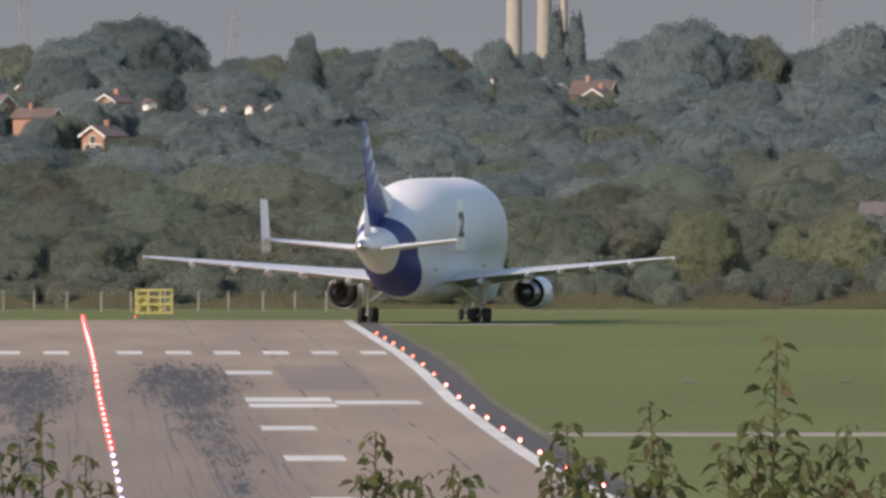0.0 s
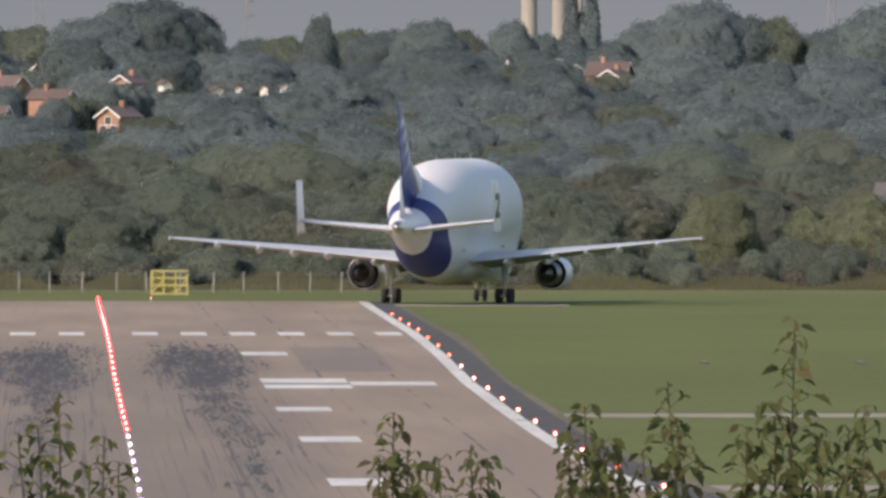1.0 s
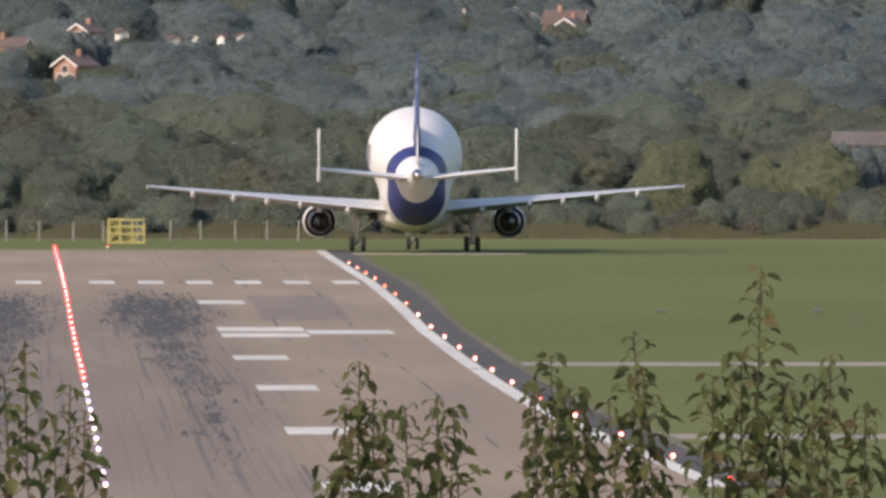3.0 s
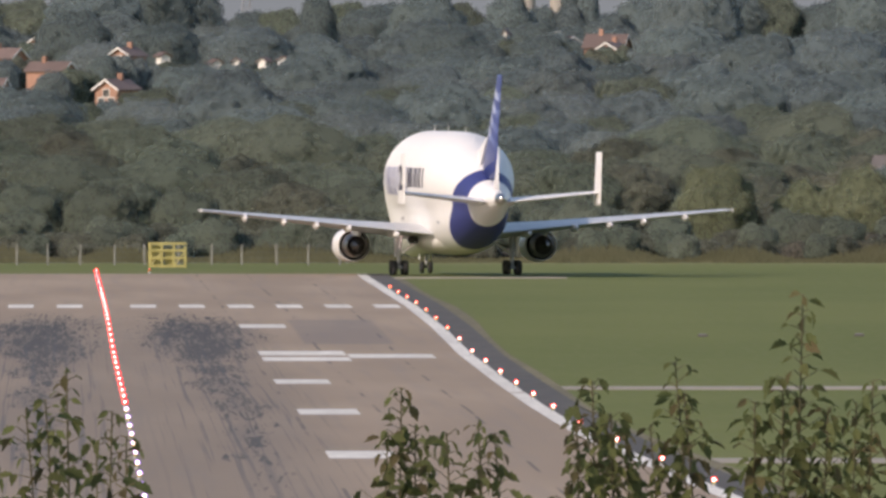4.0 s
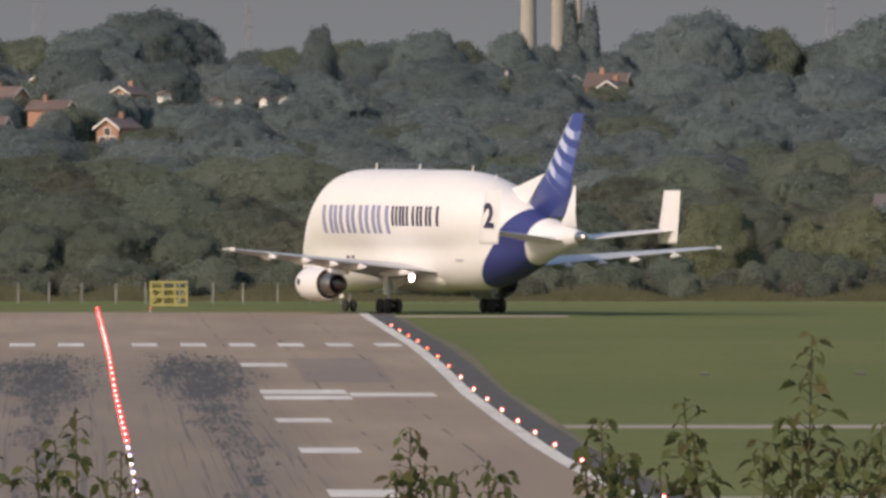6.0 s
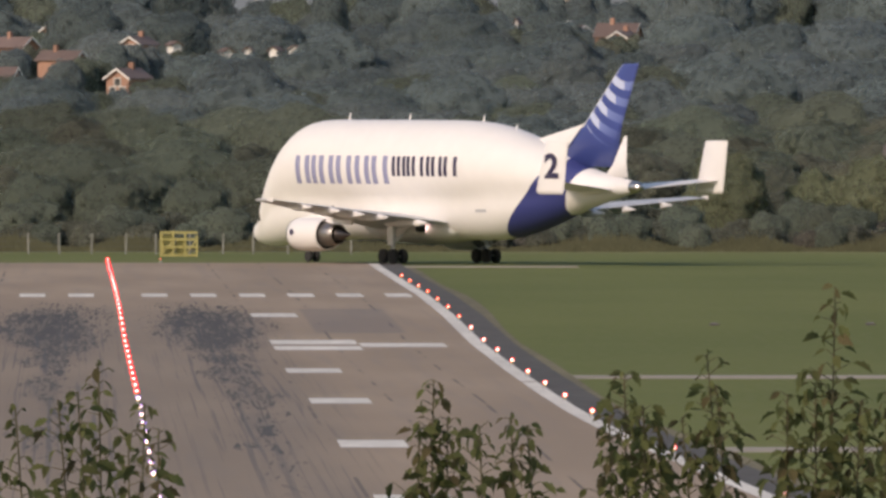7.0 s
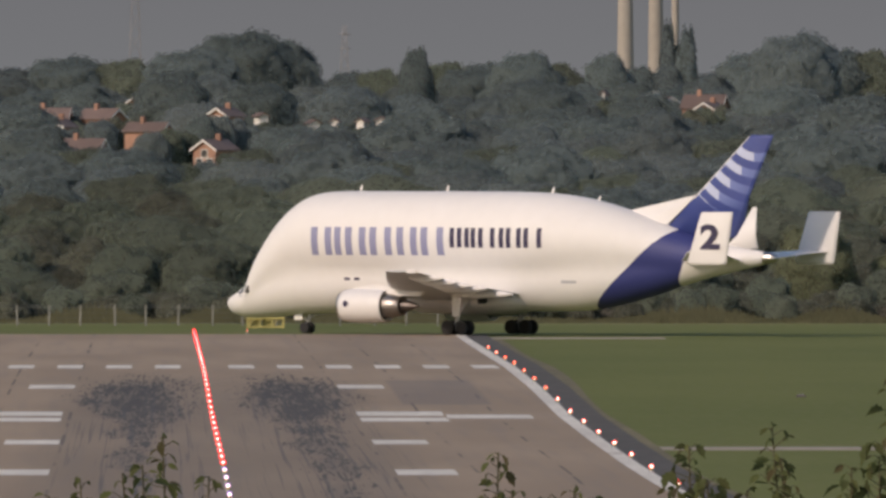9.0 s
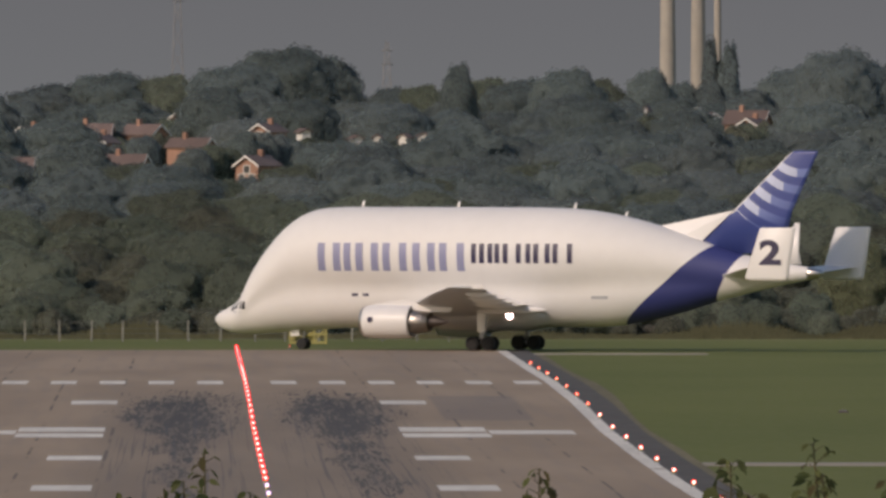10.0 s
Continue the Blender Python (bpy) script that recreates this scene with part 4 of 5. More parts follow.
# ---- trees ----
def tree_variant(rng, h, w, n, leaf, mat, name, low=0.12):
    """Trunk with limbs, and a crown of leaf tufts gathered in clumps with gaps between."""
    root = new(name)
    bm = bmesh.new()
    add_rod(bm, (0, 0, -1.5), (0.1, 0, h * 0.55), 0.035 * h, 0.018 * h, 7)
    for i in range(5):
        a = rng.uniform(0, 6.28)
        z0 = h * rng.uniform(0.2, 0.5)
        add_rod(bm, (0, 0, z0), (math.cos(a) * w * 0.32, math.sin(a) * w * 0.32, z0 + h * 0.3), 0.015 * h, 0.005 * h, 5)
    part("trunk", bm, BARK, root)
    g = np.random.RandomState(rng.randrange(10 ** 6))
    seed = rng.uniform(0, 90)

    def lump(q):
        """How far the crown reaches in a direction: broad boughs, then smaller clumps."""
        return 0.26 * noise.noise((q[0] * 1.7 + seed, q[1] * 1.7, q[2] * 1.9)) + 0.13 * noise.noise((q[0] * 4.2, q[1] * 4.2 + seed, q[2] * 4.2))

    d = g.normal(size=(n, 3))
    d /= np.linalg.norm(d, axis=1)[:, None]
    reach = (0.93 + np.array([lump(q) for q in d]) + np.abs(g.normal(size=n)) * 0.04)[:, None]
    mid_z = h * (0.5 + low * 0.4)
    p = d * reach * np.array([w / 2, w / 2, h - mid_z]) + np.array([0, 0, mid_z])
    lift = h / p[:, 2].max()      # the highest leaves stand at the tree's height
    p[:, 2] *= lift
    nrm = d * 0.6 + g.normal(size=(n, 3)) * 0.30 + np.array(SUNWARD) * 0.8
    nrm /= np.linalg.norm(nrm, axis=1)[:, None]
    t = np.cross(nrm, g.normal(size=(n, 3)))
    t /= np.linalg.norm(t, axis=1)[:, None]
    b = np.cross(nrm, t)
    s = leaf * g.uniform(0.5, 1.3, (n, 1))
    v = np.stack([p - t * s, p - b * s * 0.7, p + t * s, p + b * s * 0.7], axis=1).reshape(-1, 3)
    f = [(4 * i, 4 * i + 1, 4 * i + 2, 4 * i + 3) for i in range(n)]
    # the dense mass of twigs and leaves inside
    na, nb, core, core_n = 22, 13, [], []
    for j in range(nb + 1):
        for i in range(na):
            el, az = math.pi * (j / nb - 0.5), 2 * math.pi * i / na
            q = (math.cos(el) * math.cos(az), math.cos(el) * math.sin(az), math.sin(el))
            r = 0.922 + lump(q)
            core.append((q[0] * r * w / 2, q[1] * r * w / 2, (q[2] * r * (h - mid_z) + mid_z) * lift))
            core_n.append(q)
    base = 4 * n
    inner = [(base + j * na + i, base + j * na + (i + 1) % na, base + (j + 1) * na + (i + 1) % na, base + (j + 1) * na + i) for j in range(nb) for i in range(na)]
    v = np.concatenate([v, np.array(core)])
    f += inner
    me = mesh_of("crown", v.tolist(), f, mat, True)
    me.polygons.foreach_set("material_index", [0] * n + [1] * len(inner))
    # shading normals are bent sunward, so a crown looks evenly bright with little shade
    soft = d * SPHERE + g.normal(size=(n, 3)) * 0.16 + np.array(SUNWARD)
    soft *= np.sign((soft * nrm).sum(axis=1))[:, None]
    soft /= np.linalg.norm(soft, axis=1)[:, None]
    loops = [tuple(q) for q in np.repeat(soft, 4, axis=0)]
    for q in inner:
        for k in q:
            c = core[k - base]
            loops.append(tuple((Vector(core_n[k - base]) * SPHERE + Vector(SUNWARD) + Vector(noise.noise_vector((c[0] * 0.8, c[1] * 0.8, c[2] * 0.8))) * 0.22).normalized()))
    me.normals_split_custom_set(loops)
    piece("crown", me, root)
    return root


SPHERE = 0.5                        # how strongly a crown's shading follows its round form
SUNWARD = (-0.28, -0.34, 0.42)      # pull of tufts and shading normals to the sun, to brighten crowns


def plant_woods():
    rng = random.Random(11)
    kinds = []
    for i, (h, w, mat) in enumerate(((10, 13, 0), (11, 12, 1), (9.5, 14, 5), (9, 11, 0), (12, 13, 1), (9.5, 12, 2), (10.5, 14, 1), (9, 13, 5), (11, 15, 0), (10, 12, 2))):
        kinds.append((tree_variant(rng, h, w, 2300, 0.33, TREE_LEAF[mat], "broadleaf_tree"), ["full green broadleaf tree in the hillside wood", "haze-tinted blue-green broadleaf tree in the hillside wood", "olive green broadleaf tree in the hillside wood", "", "", "haze-tinted grey-green broadleaf tree in the hillside wood"][mat]))
    shrubs = []
    for h, w, mat in ((4.2, 5.2, 2), (5.5, 5.5, 0), (3.4, 5.0, 4), (6.5, 6.5, 0)):
        shrubs.append((tree_variant(rng, h, w, 1100, 0.24, TREE_LEAF[mat], "hedge_bush", 0.02), "tangled bush along the airfield's edge"))
    willow = (tree_variant(rng, 6.6, 8.2, 2400, 0.22, TREE_LEAF[3], "willow_tree", 0.05), "pale yellow-green willow at the airfield's edge")
    poplar = (tree_variant(rng, 15, 3.2, 1300, 0.28, TREE_LEAF[1], "poplar_tree", 0.05), "tall haze-tinted poplar on the skyline")
    used = set()

    def put(kind, x, y, sc, z=None, sz=1.0):
        ob, label = kind
        m = Matrix.Translation((x, y, height(y) - 0.15 if z is None else z)) @ Matrix.Rotation(rng.uniform(-0.6, 0.6), 4, 'Z')
        if ob not in used:
            used.add(ob)
            tagged(ob, label, "bush" if "bush" in label else "tree", "bushes" if "bush" in label else "hillside trees")
            ob.matrix_basis = m
            ob.scale = (sc, sc, sc * sz)
            return
        o = copy_thing(ob, m)
        o.scale = (sc, sc, sc * sz)

    def span(y):
        return -3.3 - 400 * y / 49989, -3.3 + 1640 * y / 49989

    # hedge bushes, then rows of trees up the hill
    for y, step, lo, hi in ((2535, 2.2, 0.5, 0.78), (2552, 2.6, 0.7, 1.0), (2575, 3.2, 1.0, 1.35)):
        a, b = span(y)
        x = a
        while x < b:
            put(shrubs[rng.choice((0, 1, 2, 0, 3))], x, y + rng.uniform(-6, 6), rng.uniform(lo, hi), height(y) - 0.7)
            x += step * rng.uniform(0.7, 1.3)
    for y, step, lo, hi in ((2625, 6.0, 0.55, 0.85), (2690, 6.5, 0.7, 0.95), (2760, 7.0, 0.72, 0.98), (2840, 7.0, 0.75, 1.0), (2930, 7.5, 0.8, 1.05), (3030, 8.0, 0.8, 1.05), (3140, 8.0, 0.8, 1.1),
                            (3270, 8.5, 0.8, 1.1), (3400, 8.5, 0.8, 1.1), (3550, 8.5, 0.8, 1.1), (3700, 8.5, 0.8, 1.1), (3870, 8.5, 0.75, 1.05), (4040, 9, 0.75, 1.0), (4200, 9, 0.75, 1.0),
                            (4380, 9, 0.72, 1.0), (4600, 9, 0.7, 0.95), (4760, 9, 0.65, 0.9)):
        a, b = span(y)
        x = a + rng.uniform(0, 4)
        while x < b:
            ty = y + rng.uniform(-25, 25)
            if all(not (abs(ty - hy) < 600 and ty < hy and abs(x - (-3.3 + (hx + 3.3) * ty / hy)) < 0.8 * hw) for hx, hy, hw in CLEAR):
                # farther rows take the tones with more haze painted in
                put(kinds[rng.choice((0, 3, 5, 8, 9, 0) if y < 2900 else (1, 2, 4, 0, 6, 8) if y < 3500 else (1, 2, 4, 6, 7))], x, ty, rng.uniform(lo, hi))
            x += step * rng.uniform(0.7, 1.3)
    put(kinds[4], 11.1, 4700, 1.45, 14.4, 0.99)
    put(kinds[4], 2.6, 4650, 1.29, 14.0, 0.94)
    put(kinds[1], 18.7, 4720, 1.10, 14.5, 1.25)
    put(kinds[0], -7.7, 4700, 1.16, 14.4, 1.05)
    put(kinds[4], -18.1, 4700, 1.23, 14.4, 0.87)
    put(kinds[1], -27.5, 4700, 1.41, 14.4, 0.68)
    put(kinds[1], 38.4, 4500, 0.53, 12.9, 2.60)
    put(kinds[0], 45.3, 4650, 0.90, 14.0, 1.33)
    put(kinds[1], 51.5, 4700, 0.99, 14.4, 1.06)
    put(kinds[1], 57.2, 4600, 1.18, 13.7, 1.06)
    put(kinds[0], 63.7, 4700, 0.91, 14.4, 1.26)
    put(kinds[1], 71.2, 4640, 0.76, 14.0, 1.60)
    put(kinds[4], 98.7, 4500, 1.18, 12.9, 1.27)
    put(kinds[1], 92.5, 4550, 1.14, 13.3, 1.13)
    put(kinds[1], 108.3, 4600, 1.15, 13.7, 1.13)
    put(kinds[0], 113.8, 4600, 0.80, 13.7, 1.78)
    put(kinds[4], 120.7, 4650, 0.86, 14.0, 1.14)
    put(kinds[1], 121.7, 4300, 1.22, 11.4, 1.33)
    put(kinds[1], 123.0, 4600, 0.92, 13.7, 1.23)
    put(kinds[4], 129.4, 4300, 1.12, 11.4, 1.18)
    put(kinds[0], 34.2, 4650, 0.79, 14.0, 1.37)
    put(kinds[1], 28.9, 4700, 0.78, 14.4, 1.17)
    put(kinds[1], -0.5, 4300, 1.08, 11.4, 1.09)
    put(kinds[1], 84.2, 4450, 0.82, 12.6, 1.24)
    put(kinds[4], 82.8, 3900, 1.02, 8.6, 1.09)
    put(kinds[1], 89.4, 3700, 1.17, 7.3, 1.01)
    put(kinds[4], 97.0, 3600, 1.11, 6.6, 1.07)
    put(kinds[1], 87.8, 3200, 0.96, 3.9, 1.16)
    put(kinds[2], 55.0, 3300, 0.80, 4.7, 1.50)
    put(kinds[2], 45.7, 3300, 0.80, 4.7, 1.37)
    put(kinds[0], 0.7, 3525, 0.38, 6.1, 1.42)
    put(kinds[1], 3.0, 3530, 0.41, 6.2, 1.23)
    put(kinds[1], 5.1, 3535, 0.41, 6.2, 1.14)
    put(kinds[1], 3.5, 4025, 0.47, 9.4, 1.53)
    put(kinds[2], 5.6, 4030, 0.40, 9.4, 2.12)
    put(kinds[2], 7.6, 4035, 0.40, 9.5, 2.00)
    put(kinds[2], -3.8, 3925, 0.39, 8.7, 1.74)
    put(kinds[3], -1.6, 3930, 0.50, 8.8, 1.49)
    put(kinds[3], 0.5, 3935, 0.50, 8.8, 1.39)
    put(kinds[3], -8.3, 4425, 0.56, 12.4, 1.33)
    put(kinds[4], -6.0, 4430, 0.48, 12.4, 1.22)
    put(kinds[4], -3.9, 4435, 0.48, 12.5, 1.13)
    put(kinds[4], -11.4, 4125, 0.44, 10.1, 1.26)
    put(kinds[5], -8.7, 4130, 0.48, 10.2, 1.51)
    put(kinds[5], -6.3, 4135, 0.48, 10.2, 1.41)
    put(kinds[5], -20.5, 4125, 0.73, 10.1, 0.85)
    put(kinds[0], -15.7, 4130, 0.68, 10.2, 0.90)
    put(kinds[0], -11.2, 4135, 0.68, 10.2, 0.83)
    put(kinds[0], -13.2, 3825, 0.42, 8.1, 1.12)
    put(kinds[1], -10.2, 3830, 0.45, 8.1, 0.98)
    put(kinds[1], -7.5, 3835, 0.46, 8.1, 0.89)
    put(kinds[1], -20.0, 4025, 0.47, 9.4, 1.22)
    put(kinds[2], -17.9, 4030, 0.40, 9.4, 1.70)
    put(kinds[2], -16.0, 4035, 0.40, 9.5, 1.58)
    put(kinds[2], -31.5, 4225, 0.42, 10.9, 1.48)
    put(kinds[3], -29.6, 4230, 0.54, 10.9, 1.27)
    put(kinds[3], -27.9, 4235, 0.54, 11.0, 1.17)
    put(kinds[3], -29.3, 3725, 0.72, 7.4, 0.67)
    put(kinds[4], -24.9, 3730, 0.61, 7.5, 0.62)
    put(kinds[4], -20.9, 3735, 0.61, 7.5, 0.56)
    put(kinds[4], 78.2, 4225, 0.54, 10.9, 1.18)
    put(kinds[5], 82.1, 4230, 0.59, 10.9, 1.41)
    put(kinds[5], 85.8, 4235, 0.59, 11.0, 1.32)
    put(kinds[5], 76.1, 4175, 0.49, 10.5, 1.64)
    put(kinds[0], 78.1, 4180, 0.45, 10.6, 1.73)
    put(kinds[0], 80.0, 4185, 0.45, 10.6, 1.63)
    put(kinds[0], 73.9, 4325, 0.47, 11.6, 1.57)
    put(kinds[1], 75.9, 4330, 0.51, 11.7, 1.35)
    put(kinds[1], 77.7, 4335, 0.51, 11.7, 1.27)
    put(kinds[1], 71.9, 2575, 0.31, -0.9, 2.51)
    put(kinds[2], 74.1, 2580, 0.26, -0.9, 3.43)
    put(kinds[2], 76.1, 2585, 0.26, -0.8, 3.31)
    put(kinds[2], 10.2, 4125, 0.41, 10.1, 1.49)
    put(kinds[3], 12.7, 4130, 0.53, 10.2, 1.27)
    put(kinds[3], 15.1, 4135, 0.53, 10.2, 1.18)
    put(kinds[3], 17.7, 4125, 0.53, 10.1, 1.02)
    put(kinds[4], 20.3, 4130, 0.44, 10.2, 0.94)
    put(kinds[4], 22.8, 4135, 0.45, 10.2, 0.86)
    put(kinds[4], 20.6, 4145, 0.45, 10.3, 0.90)
    put(kinds[5], 23.2, 4150, 0.48, 10.3, 1.09)
    put(kinds[5], 25.6, 4155, 0.48, 10.4, 0.99)
    put(kinds[5], 24.2, 4125, 0.48, 10.1, 1.09)
    put(kinds[0], 26.8, 4130, 0.44, 10.2, 1.17)
    put(kinds[0], 29.2, 4135, 0.45, 10.2, 1.07)
    put(kinds[0], 27.5, 4155, 0.45, 10.4, 1.10)
    put(kinds[1], 30.2, 4160, 0.49, 10.4, 0.96)
    put(kinds[1], 32.6, 4165, 0.49, 10.4, 0.87)
    put(kinds[1], 36.4, 4125, 0.48, 10.1, 0.94)
    put(kinds[2], 39.0, 4130, 0.41, 10.2, 1.33)
    put(kinds[2], 41.5, 4135, 0.41, 10.2, 1.21)
    put(kinds[2], 62.7, 4325, 0.43, 11.6, 1.86)
    put(kinds[3], 65.5, 4330, 0.55, 11.7, 1.59)
    put(kinds[3], 68.1, 4335, 0.55, 11.7, 1.49)
    put(kinds[3], -1.3, 4375, 0.56, 12.0, 1.28)
    put(kinds[4], 1.4, 4380, 0.47, 12.1, 1.17)
    put(kinds[4], 4.0, 4385, 0.47, 12.1, 1.09)
    put(kinds[1], 77.4, 4700, 0.71, 14.4, 1.39)
    put(kinds[1], 73.9, 4690, 0.63, 14.3, 1.52)
    put(kinds[1], 82.1, 4700, 0.63, 14.4, 1.60)
    put(kinds[1], 74.4, 4400, 0.81, 12.2, 0.94)
    put(kinds[1], 74.2, 4150, 0.83, 10.3, 0.70)
    put(willow, 56.7, 2566, 0.94, -0.9, 1.44)
    put(willow, 69.9, 2562, 1.00, -0.9, 1.32)
    put(willow, 64.7, 2570, 0.69, -0.9, 1.65)
    put(shrubs[3], 69.7, 2600, 0.48, -0.8, 2.50)
    put(shrubs[3], 72.3, 2600, 0.56, -0.8, 2.24)
    put(shrubs[3], 75.4, 2600, 0.64, -0.8, 1.89)
    put(shrubs[3], 78.0, 2600, 0.64, -0.8, 1.94)
    put(poplar, 83.0, 4750, 0.89, 14.7, 1.39)
    put(poplar, 86.3, 4750, 1.07, 14.7, 1.10)
    put(poplar, 84.9, 4750, 0.89, 14.7, 1.12)


CLEAR = [(3.0, 3600, 4.8), (5.7, 4100, 4.6), (-1.6, 4000, 4.8), (-6.2, 4500, 4.8), (-8.9, 4200, 5.1), (-16.1, 4200, 6.8), (-10.5, 3900, 5.3), (-18.2, 4100, 4.6), (-30.1, 4300, 4.5), (-25.5, 3800, 6.4), (83.4, 4300, 6.0), (79.4, 4250, 4.5), (77.1, 4400, 4.5), (76.1, 2650, 4.6), (12.9, 4200, 3.2), (20.6, 4200, 3.2), (23.5, 4220, 3.0), (27.2, 4200, 3.1), (30.6, 4230, 3.3), (39.6, 4200, 3.3), (66.5, 4400, 2.8), (1.4, 4450, 2.8)]
plant_woods()


def rough_grass():
    """Long dry grass and weeds in front of the bushes."""
    g = np.random.RandomState(4)
    n = 22000
    y = 2502 + 34 * g.uniform(0, 1, n) ** 0.8
    x = g.uniform(-26, 86, n)
    hgt = g.uniform(0.4, 1.25, n) * (0.6 + 0.7 * (y - 2502) / 34) * (0.75 + 0.5 * np.sin(x * 0.35 + 2 * np.sin(x * 0.11)))
    w = g.uniform(0.05, 0.16, n)
    lean = g.normal(size=n) * 0.18
    z = np.array([height(v) for v in y]) - 0.05
    v = np.stack([np.stack([x - w, y, z], 1), np.stack([x + w, y + 0.05, z], 1), np.stack([x + lean, y + g.normal(size=n) * 0.1, z + hgt], 1)], 1).reshape(-1, 3)
    me = mesh_of("rough_grass", v.tolist(), [(3 * i, 3 * i + 1, 3 * i + 2) for i in range(n)], DRY)
    tagged(new("rough_grass", me), "long dry olive grass along the field's edge", "grass", kind="stuff")


rough_grass()


# ---- the shrubs close to the camera ----
def leaf_mesh(mat, k):
    """A folded, toothed, pointed leaf about 4 cm long."""
    out = [(0, 0.01), (0.12, 0.03), (0.20, 0.17), (0.32, 0.15), (0.44, 0.27), (0.54, 0.19), (0.68, 0.22), (0.78, 0.11), (1.0, 0.0)]
    bend = (0.20, 0.42, 0.05)[k % 3]
    verts = [(u, 0, -bend * u * u) for u, _ in out]
    n = len(out)
    for s in (1, -1):
        verts += [(u, s * w, abs(w) * 0.55 - bend * u * u) for u, w in out]
    faces = []
    for i in range(n - 1):
        faces += [(i, i + 1, n + i + 1, n + i), (i, 2 * n + i, 2 * n + i + 1, i + 1)]
    return mesh_of("leaf", verts, faces, mat, True)


LEAVES = [leaf_mesh(m, k) for k, m in enumerate((SHRUB_LEAF[0], SHRUB_LEAF[1], SHRUB_LEAF[0], SHRUB_LEAF[2], SHRUB_LEAF[1]))]


def make_shrub(rng, sprigs, base_z):
    """One shrub: upright sprigs (x, y, top z, leafy length, fullness) that rise from the ground."""
    root = tagged(new("shrub"), "leafy green and bronze shrub sprigs in front of the airfield", "shrub", "shrubs near the camera")
    bx = sum(s[0] for s in sprigs) / len(sprigs)
    by = sprigs[0][1]
    root.matrix_basis = pose(bx, by, base_z)
    for x, y, zt, length, full in sprigs:
        pts = []
        foot = Vector((rng.uniform(-0.08, 0.08), rng.uniform(-0.1, 0.1), -0.1))
        tip = Vector((x - bx, y - by, zt - base_z))
        lean = rng.uniform(-0.02, 0.02)
        for i in range(15):
            u = i / 14
            p = Vector((foot.x + (tip.x - foot.x) * min(1, u * 1.6) ** 0.8, foot.y + (tip.y - foot.y) * u, foot.z + (tip.z - foot.z) * u))
            p.x += (math.sin(u * 14 + x * 7) * 0.010 + math.sin(u * 31 + x * 19) * 0.006) + lean * math.sin(u * 3.1)
            pts.append(p)
        pts[-1].x = tip.x
        bm = bmesh.new()
        for i in range(14):
            add_rod(bm, pts[i], pts[i + 1], 0.0030 * (1 - i / 15) + 0.0010, 0.0030 * (1 - (i + 1) / 15) + 0.0010, 5)
        length += 0.13
        count = int(length / 0.0060 * full)

        def leaf_at(p, a, up, size):
            d = Vector((math.cos(a), math.sin(a), up)).normalized()
            m = Matrix.Translation(p) @ d.to_track_quat('X', 'Z').to_matrix().to_4x4() @ Matrix.Rotation(rng.uniform(-1.2, 1.2), 4, 'X') @ Matrix.Scale(size, 4)
            piece("leaf", rng.choice(LEAVES), root, m)

        a = rng.uniform(0, 6.28)
        for i in range(count):
            s = length * (i / count)
            zz = tip.z - s
            u = max(0.0, min(0.999, (zz - foot.z) / (tip.z - foot.z)))
            j = int(u * 14)
            p = pts[j].lerp(pts[j + 1], u * 14 - j)
            a += 2.4 + rng.uniform(-0.5, 0.5)
            spread = min(1.0, 0.25 + s / 0.16)
            size = rng.uniform(0.018, 0.041) * (0.55 + 0.45 * spread)
            off = rng.uniform(0.002, 0.010) + rng.uniform(0, 0.034) ** 1.0 * spread * (1 if i % 3 else 0.2)
            hold = p + Vector((math.cos(a) * off, math.sin(a) * off, off * rng.uniform(0.2, 0.9)))
            add_rod(bm, p, hold, 0.0011, 0.0007, 3)
            leaf_at(hold, a + rng.uniform(-0.6, 0.6), rng.uniform(-1.7, 0.15), size)
            if off > 0.02 and i % 2:
                leaf_at(hold, a + rng.uniform(1.0, 2.2), rng.uniform(-1.2, 0.4), size * rng.uniform(0.7, 1.0))
        part("stem", bm, TWIG, root)
    return root


shrub_rng = random.Random(5)
make_shrub(shrub_rng, [(-2.277, 39.40, 18.255, 0.23, 1.0), (-2.305, 39.40, 18.121, 0.12, 1.6), (-2.344, 39.40, 18.105, 0.10, 1.4), (-2.241, 39.40, 18.097, 0.10, 1.6)], height(40.0))
make_shrub(shrub_rng, [(-2.161, 40.00, 18.129, 0.12, 1.2), (-2.185, 40.00, 18.097, 0.10, 1.4), (-2.113, 40.00, 18.057, 0.08, 1.5)], height(40.0))
make_shrub(shrub_rng, [(-2.429, 40.60, 18.147, 0.15, 1.0), (-2.416, 40.60, 18.102, 0.12, 1.4), (-2.465, 40.60, 18.057, 0.09, 1.3)], height(40.0))
make_shrub(shrub_rng, [(-2.548, 40.60, 18.120, 0.13, 1.7), (-2.539, 39.70, 18.085, 0.10, 1.8), (-2.587, 39.70, 18.069, 0.08, 1.5), (-2.519, 39.70, 18.054, 0.08, 1.3)], height(40.0))
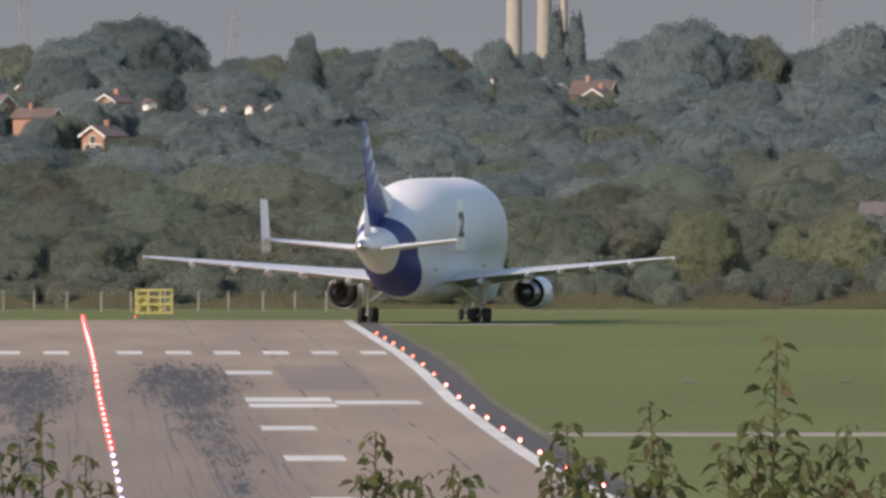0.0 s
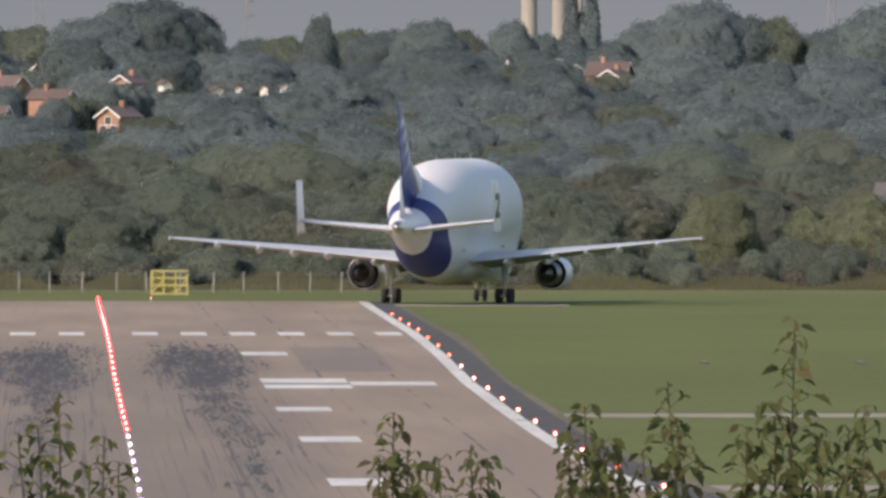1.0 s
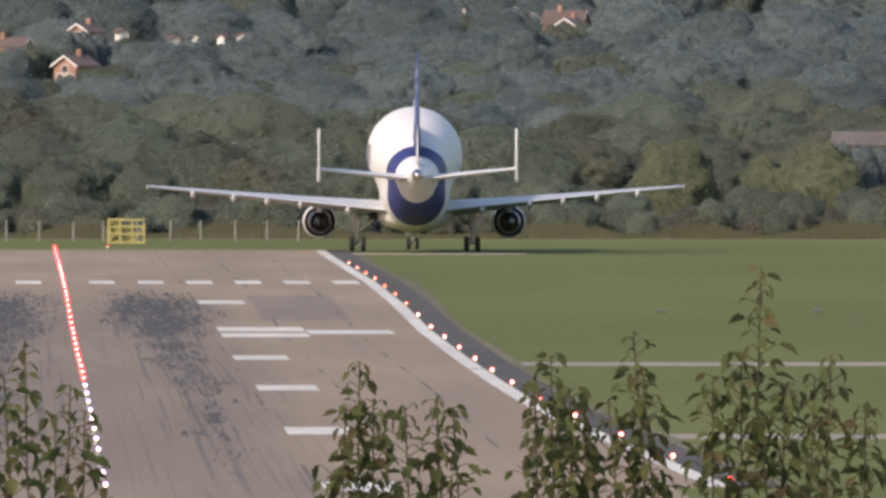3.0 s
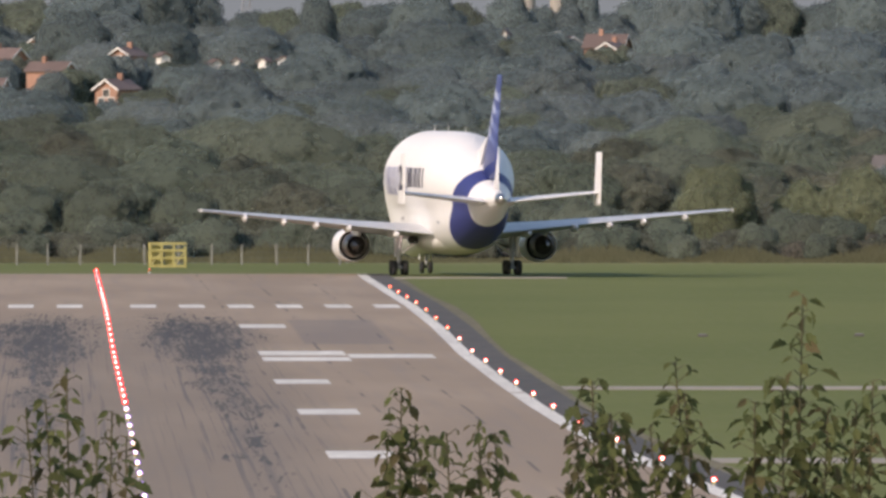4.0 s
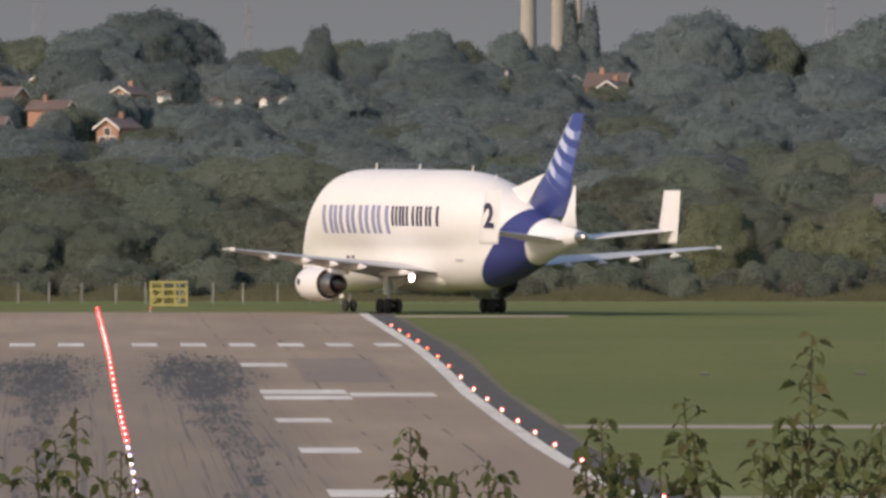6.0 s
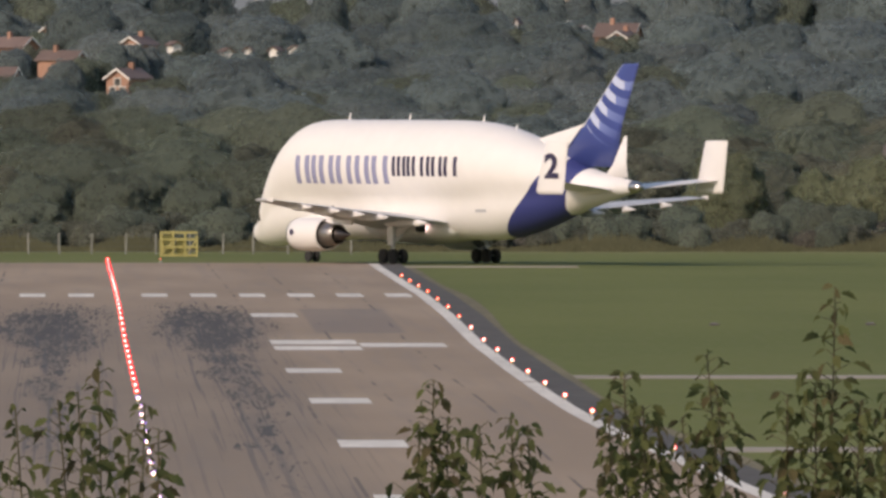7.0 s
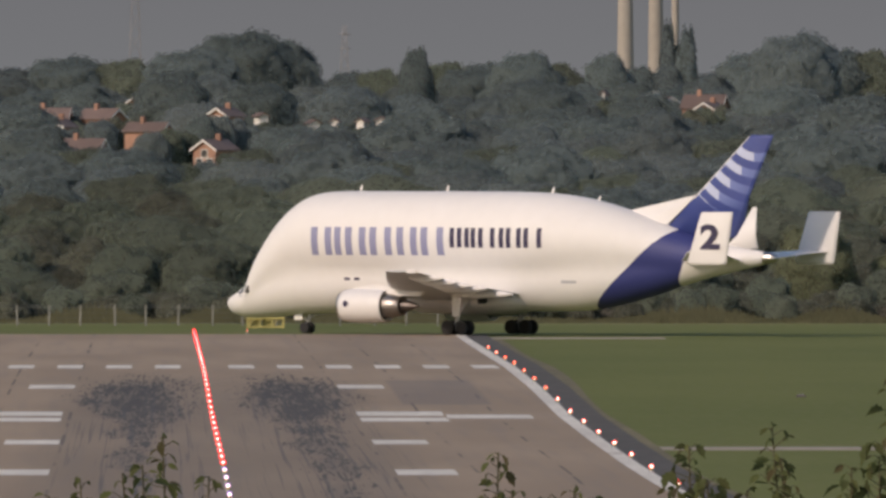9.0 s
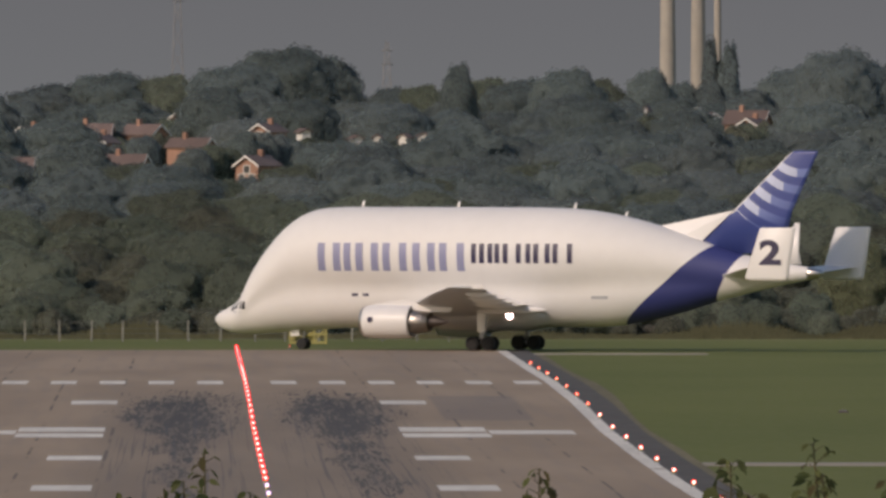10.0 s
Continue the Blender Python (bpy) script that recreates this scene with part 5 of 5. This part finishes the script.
make_shrub(shrub_rng, [(-2.826, 40.30, 18.115, 0.15, 1.3), (-2.846, 40.30, 18.045, 0.08, 1.5), (-2.806, 40.30, 18.061, 0.08, 1.4)], height(40.0))
make_shrub(shrub_rng, [(-2.730, 39.40, 18.075, 0.10, 1.2), (-2.774, 39.40, 18.062, 0.08, 1.2), (-2.707, 39.40, 18.062, 0.08, 1.2)], height(40.0))
make_shrub(shrub_rng, [(-3.304, 40.60, 18.135, 0.14, 0.8), (-3.334, 40.00, 18.101, 0.10, 0.9), (-3.362, 40.00, 18.089, 0.10, 0.8)], height(40.0))
make_shrub(shrub_rng, [(-3.240, 39.70, 18.089, 0.10, 0.8), (-3.261, 40.60, 18.033, 0.06, 0.9), (-3.219, 40.00, 18.049, 0.08, 0.8)], height(40.0))
make_shrub(shrub_rng, [(-3.423, 40.30, 18.078, 0.10, 0.8), (-3.467, 40.30, 18.053, 0.10, 0.8)], height(40.0))


# ---- motion ----
TRACK = [(0.0, 28.54, 2360.0, -11.4), (1.0, 29.25, 2362.6, -9.3), (2.5, 30.04, 2366.4, -3.4), (3.5, 30.2, 2368.9, 3.2), (4.5, 30.0, 2371.4, 10.8), (5.5, 29.35, 2373.6, 19.4), (6.5, 28.4, 2375.6, 28.8),
         (7.5, 27.4, 2377.3, 40.6), (8.25, 26.2, 2378.4, 48.3), (9.0, 24.9, 2379.3, 55.4), (10.0, 22.65, 2380.2, 65.9)]


def motions():
    """The aircraft rolls on and turns to its left; its wheels roll with it."""
    walk(AIRCRAFT, [(t, pose(x, y, height(y) + 0.06, 0, 0, 90 + turn)) for t, x, y, turn in TRACK])
    for ob, (x, y, r), radius in WHEELS:
        rows = []
        for i in range(41):
            t = i * 0.25
            rows.append((t, Matrix.Translation((x, y, r)) @ Matrix.Rotation(2.7 * t / radius, 4, 'Y')))
        walk(ob, rows)
    # the beacon idles at first, then turns steadily; the added hood shows its lamp only in flashes
    rows = [(t / 2, 114 + 75 * (t / 2 - 10.05) if t >= 6 else -414.75 + 20 * (t / 2 - 3)) for t in range(21)]
    walk(TURNING["beacon"], [(t, Matrix.Translation(BEACON_AT) @ Matrix.Rotation(radians(a), 4, 'Z')) for t, a in rows])


motions()
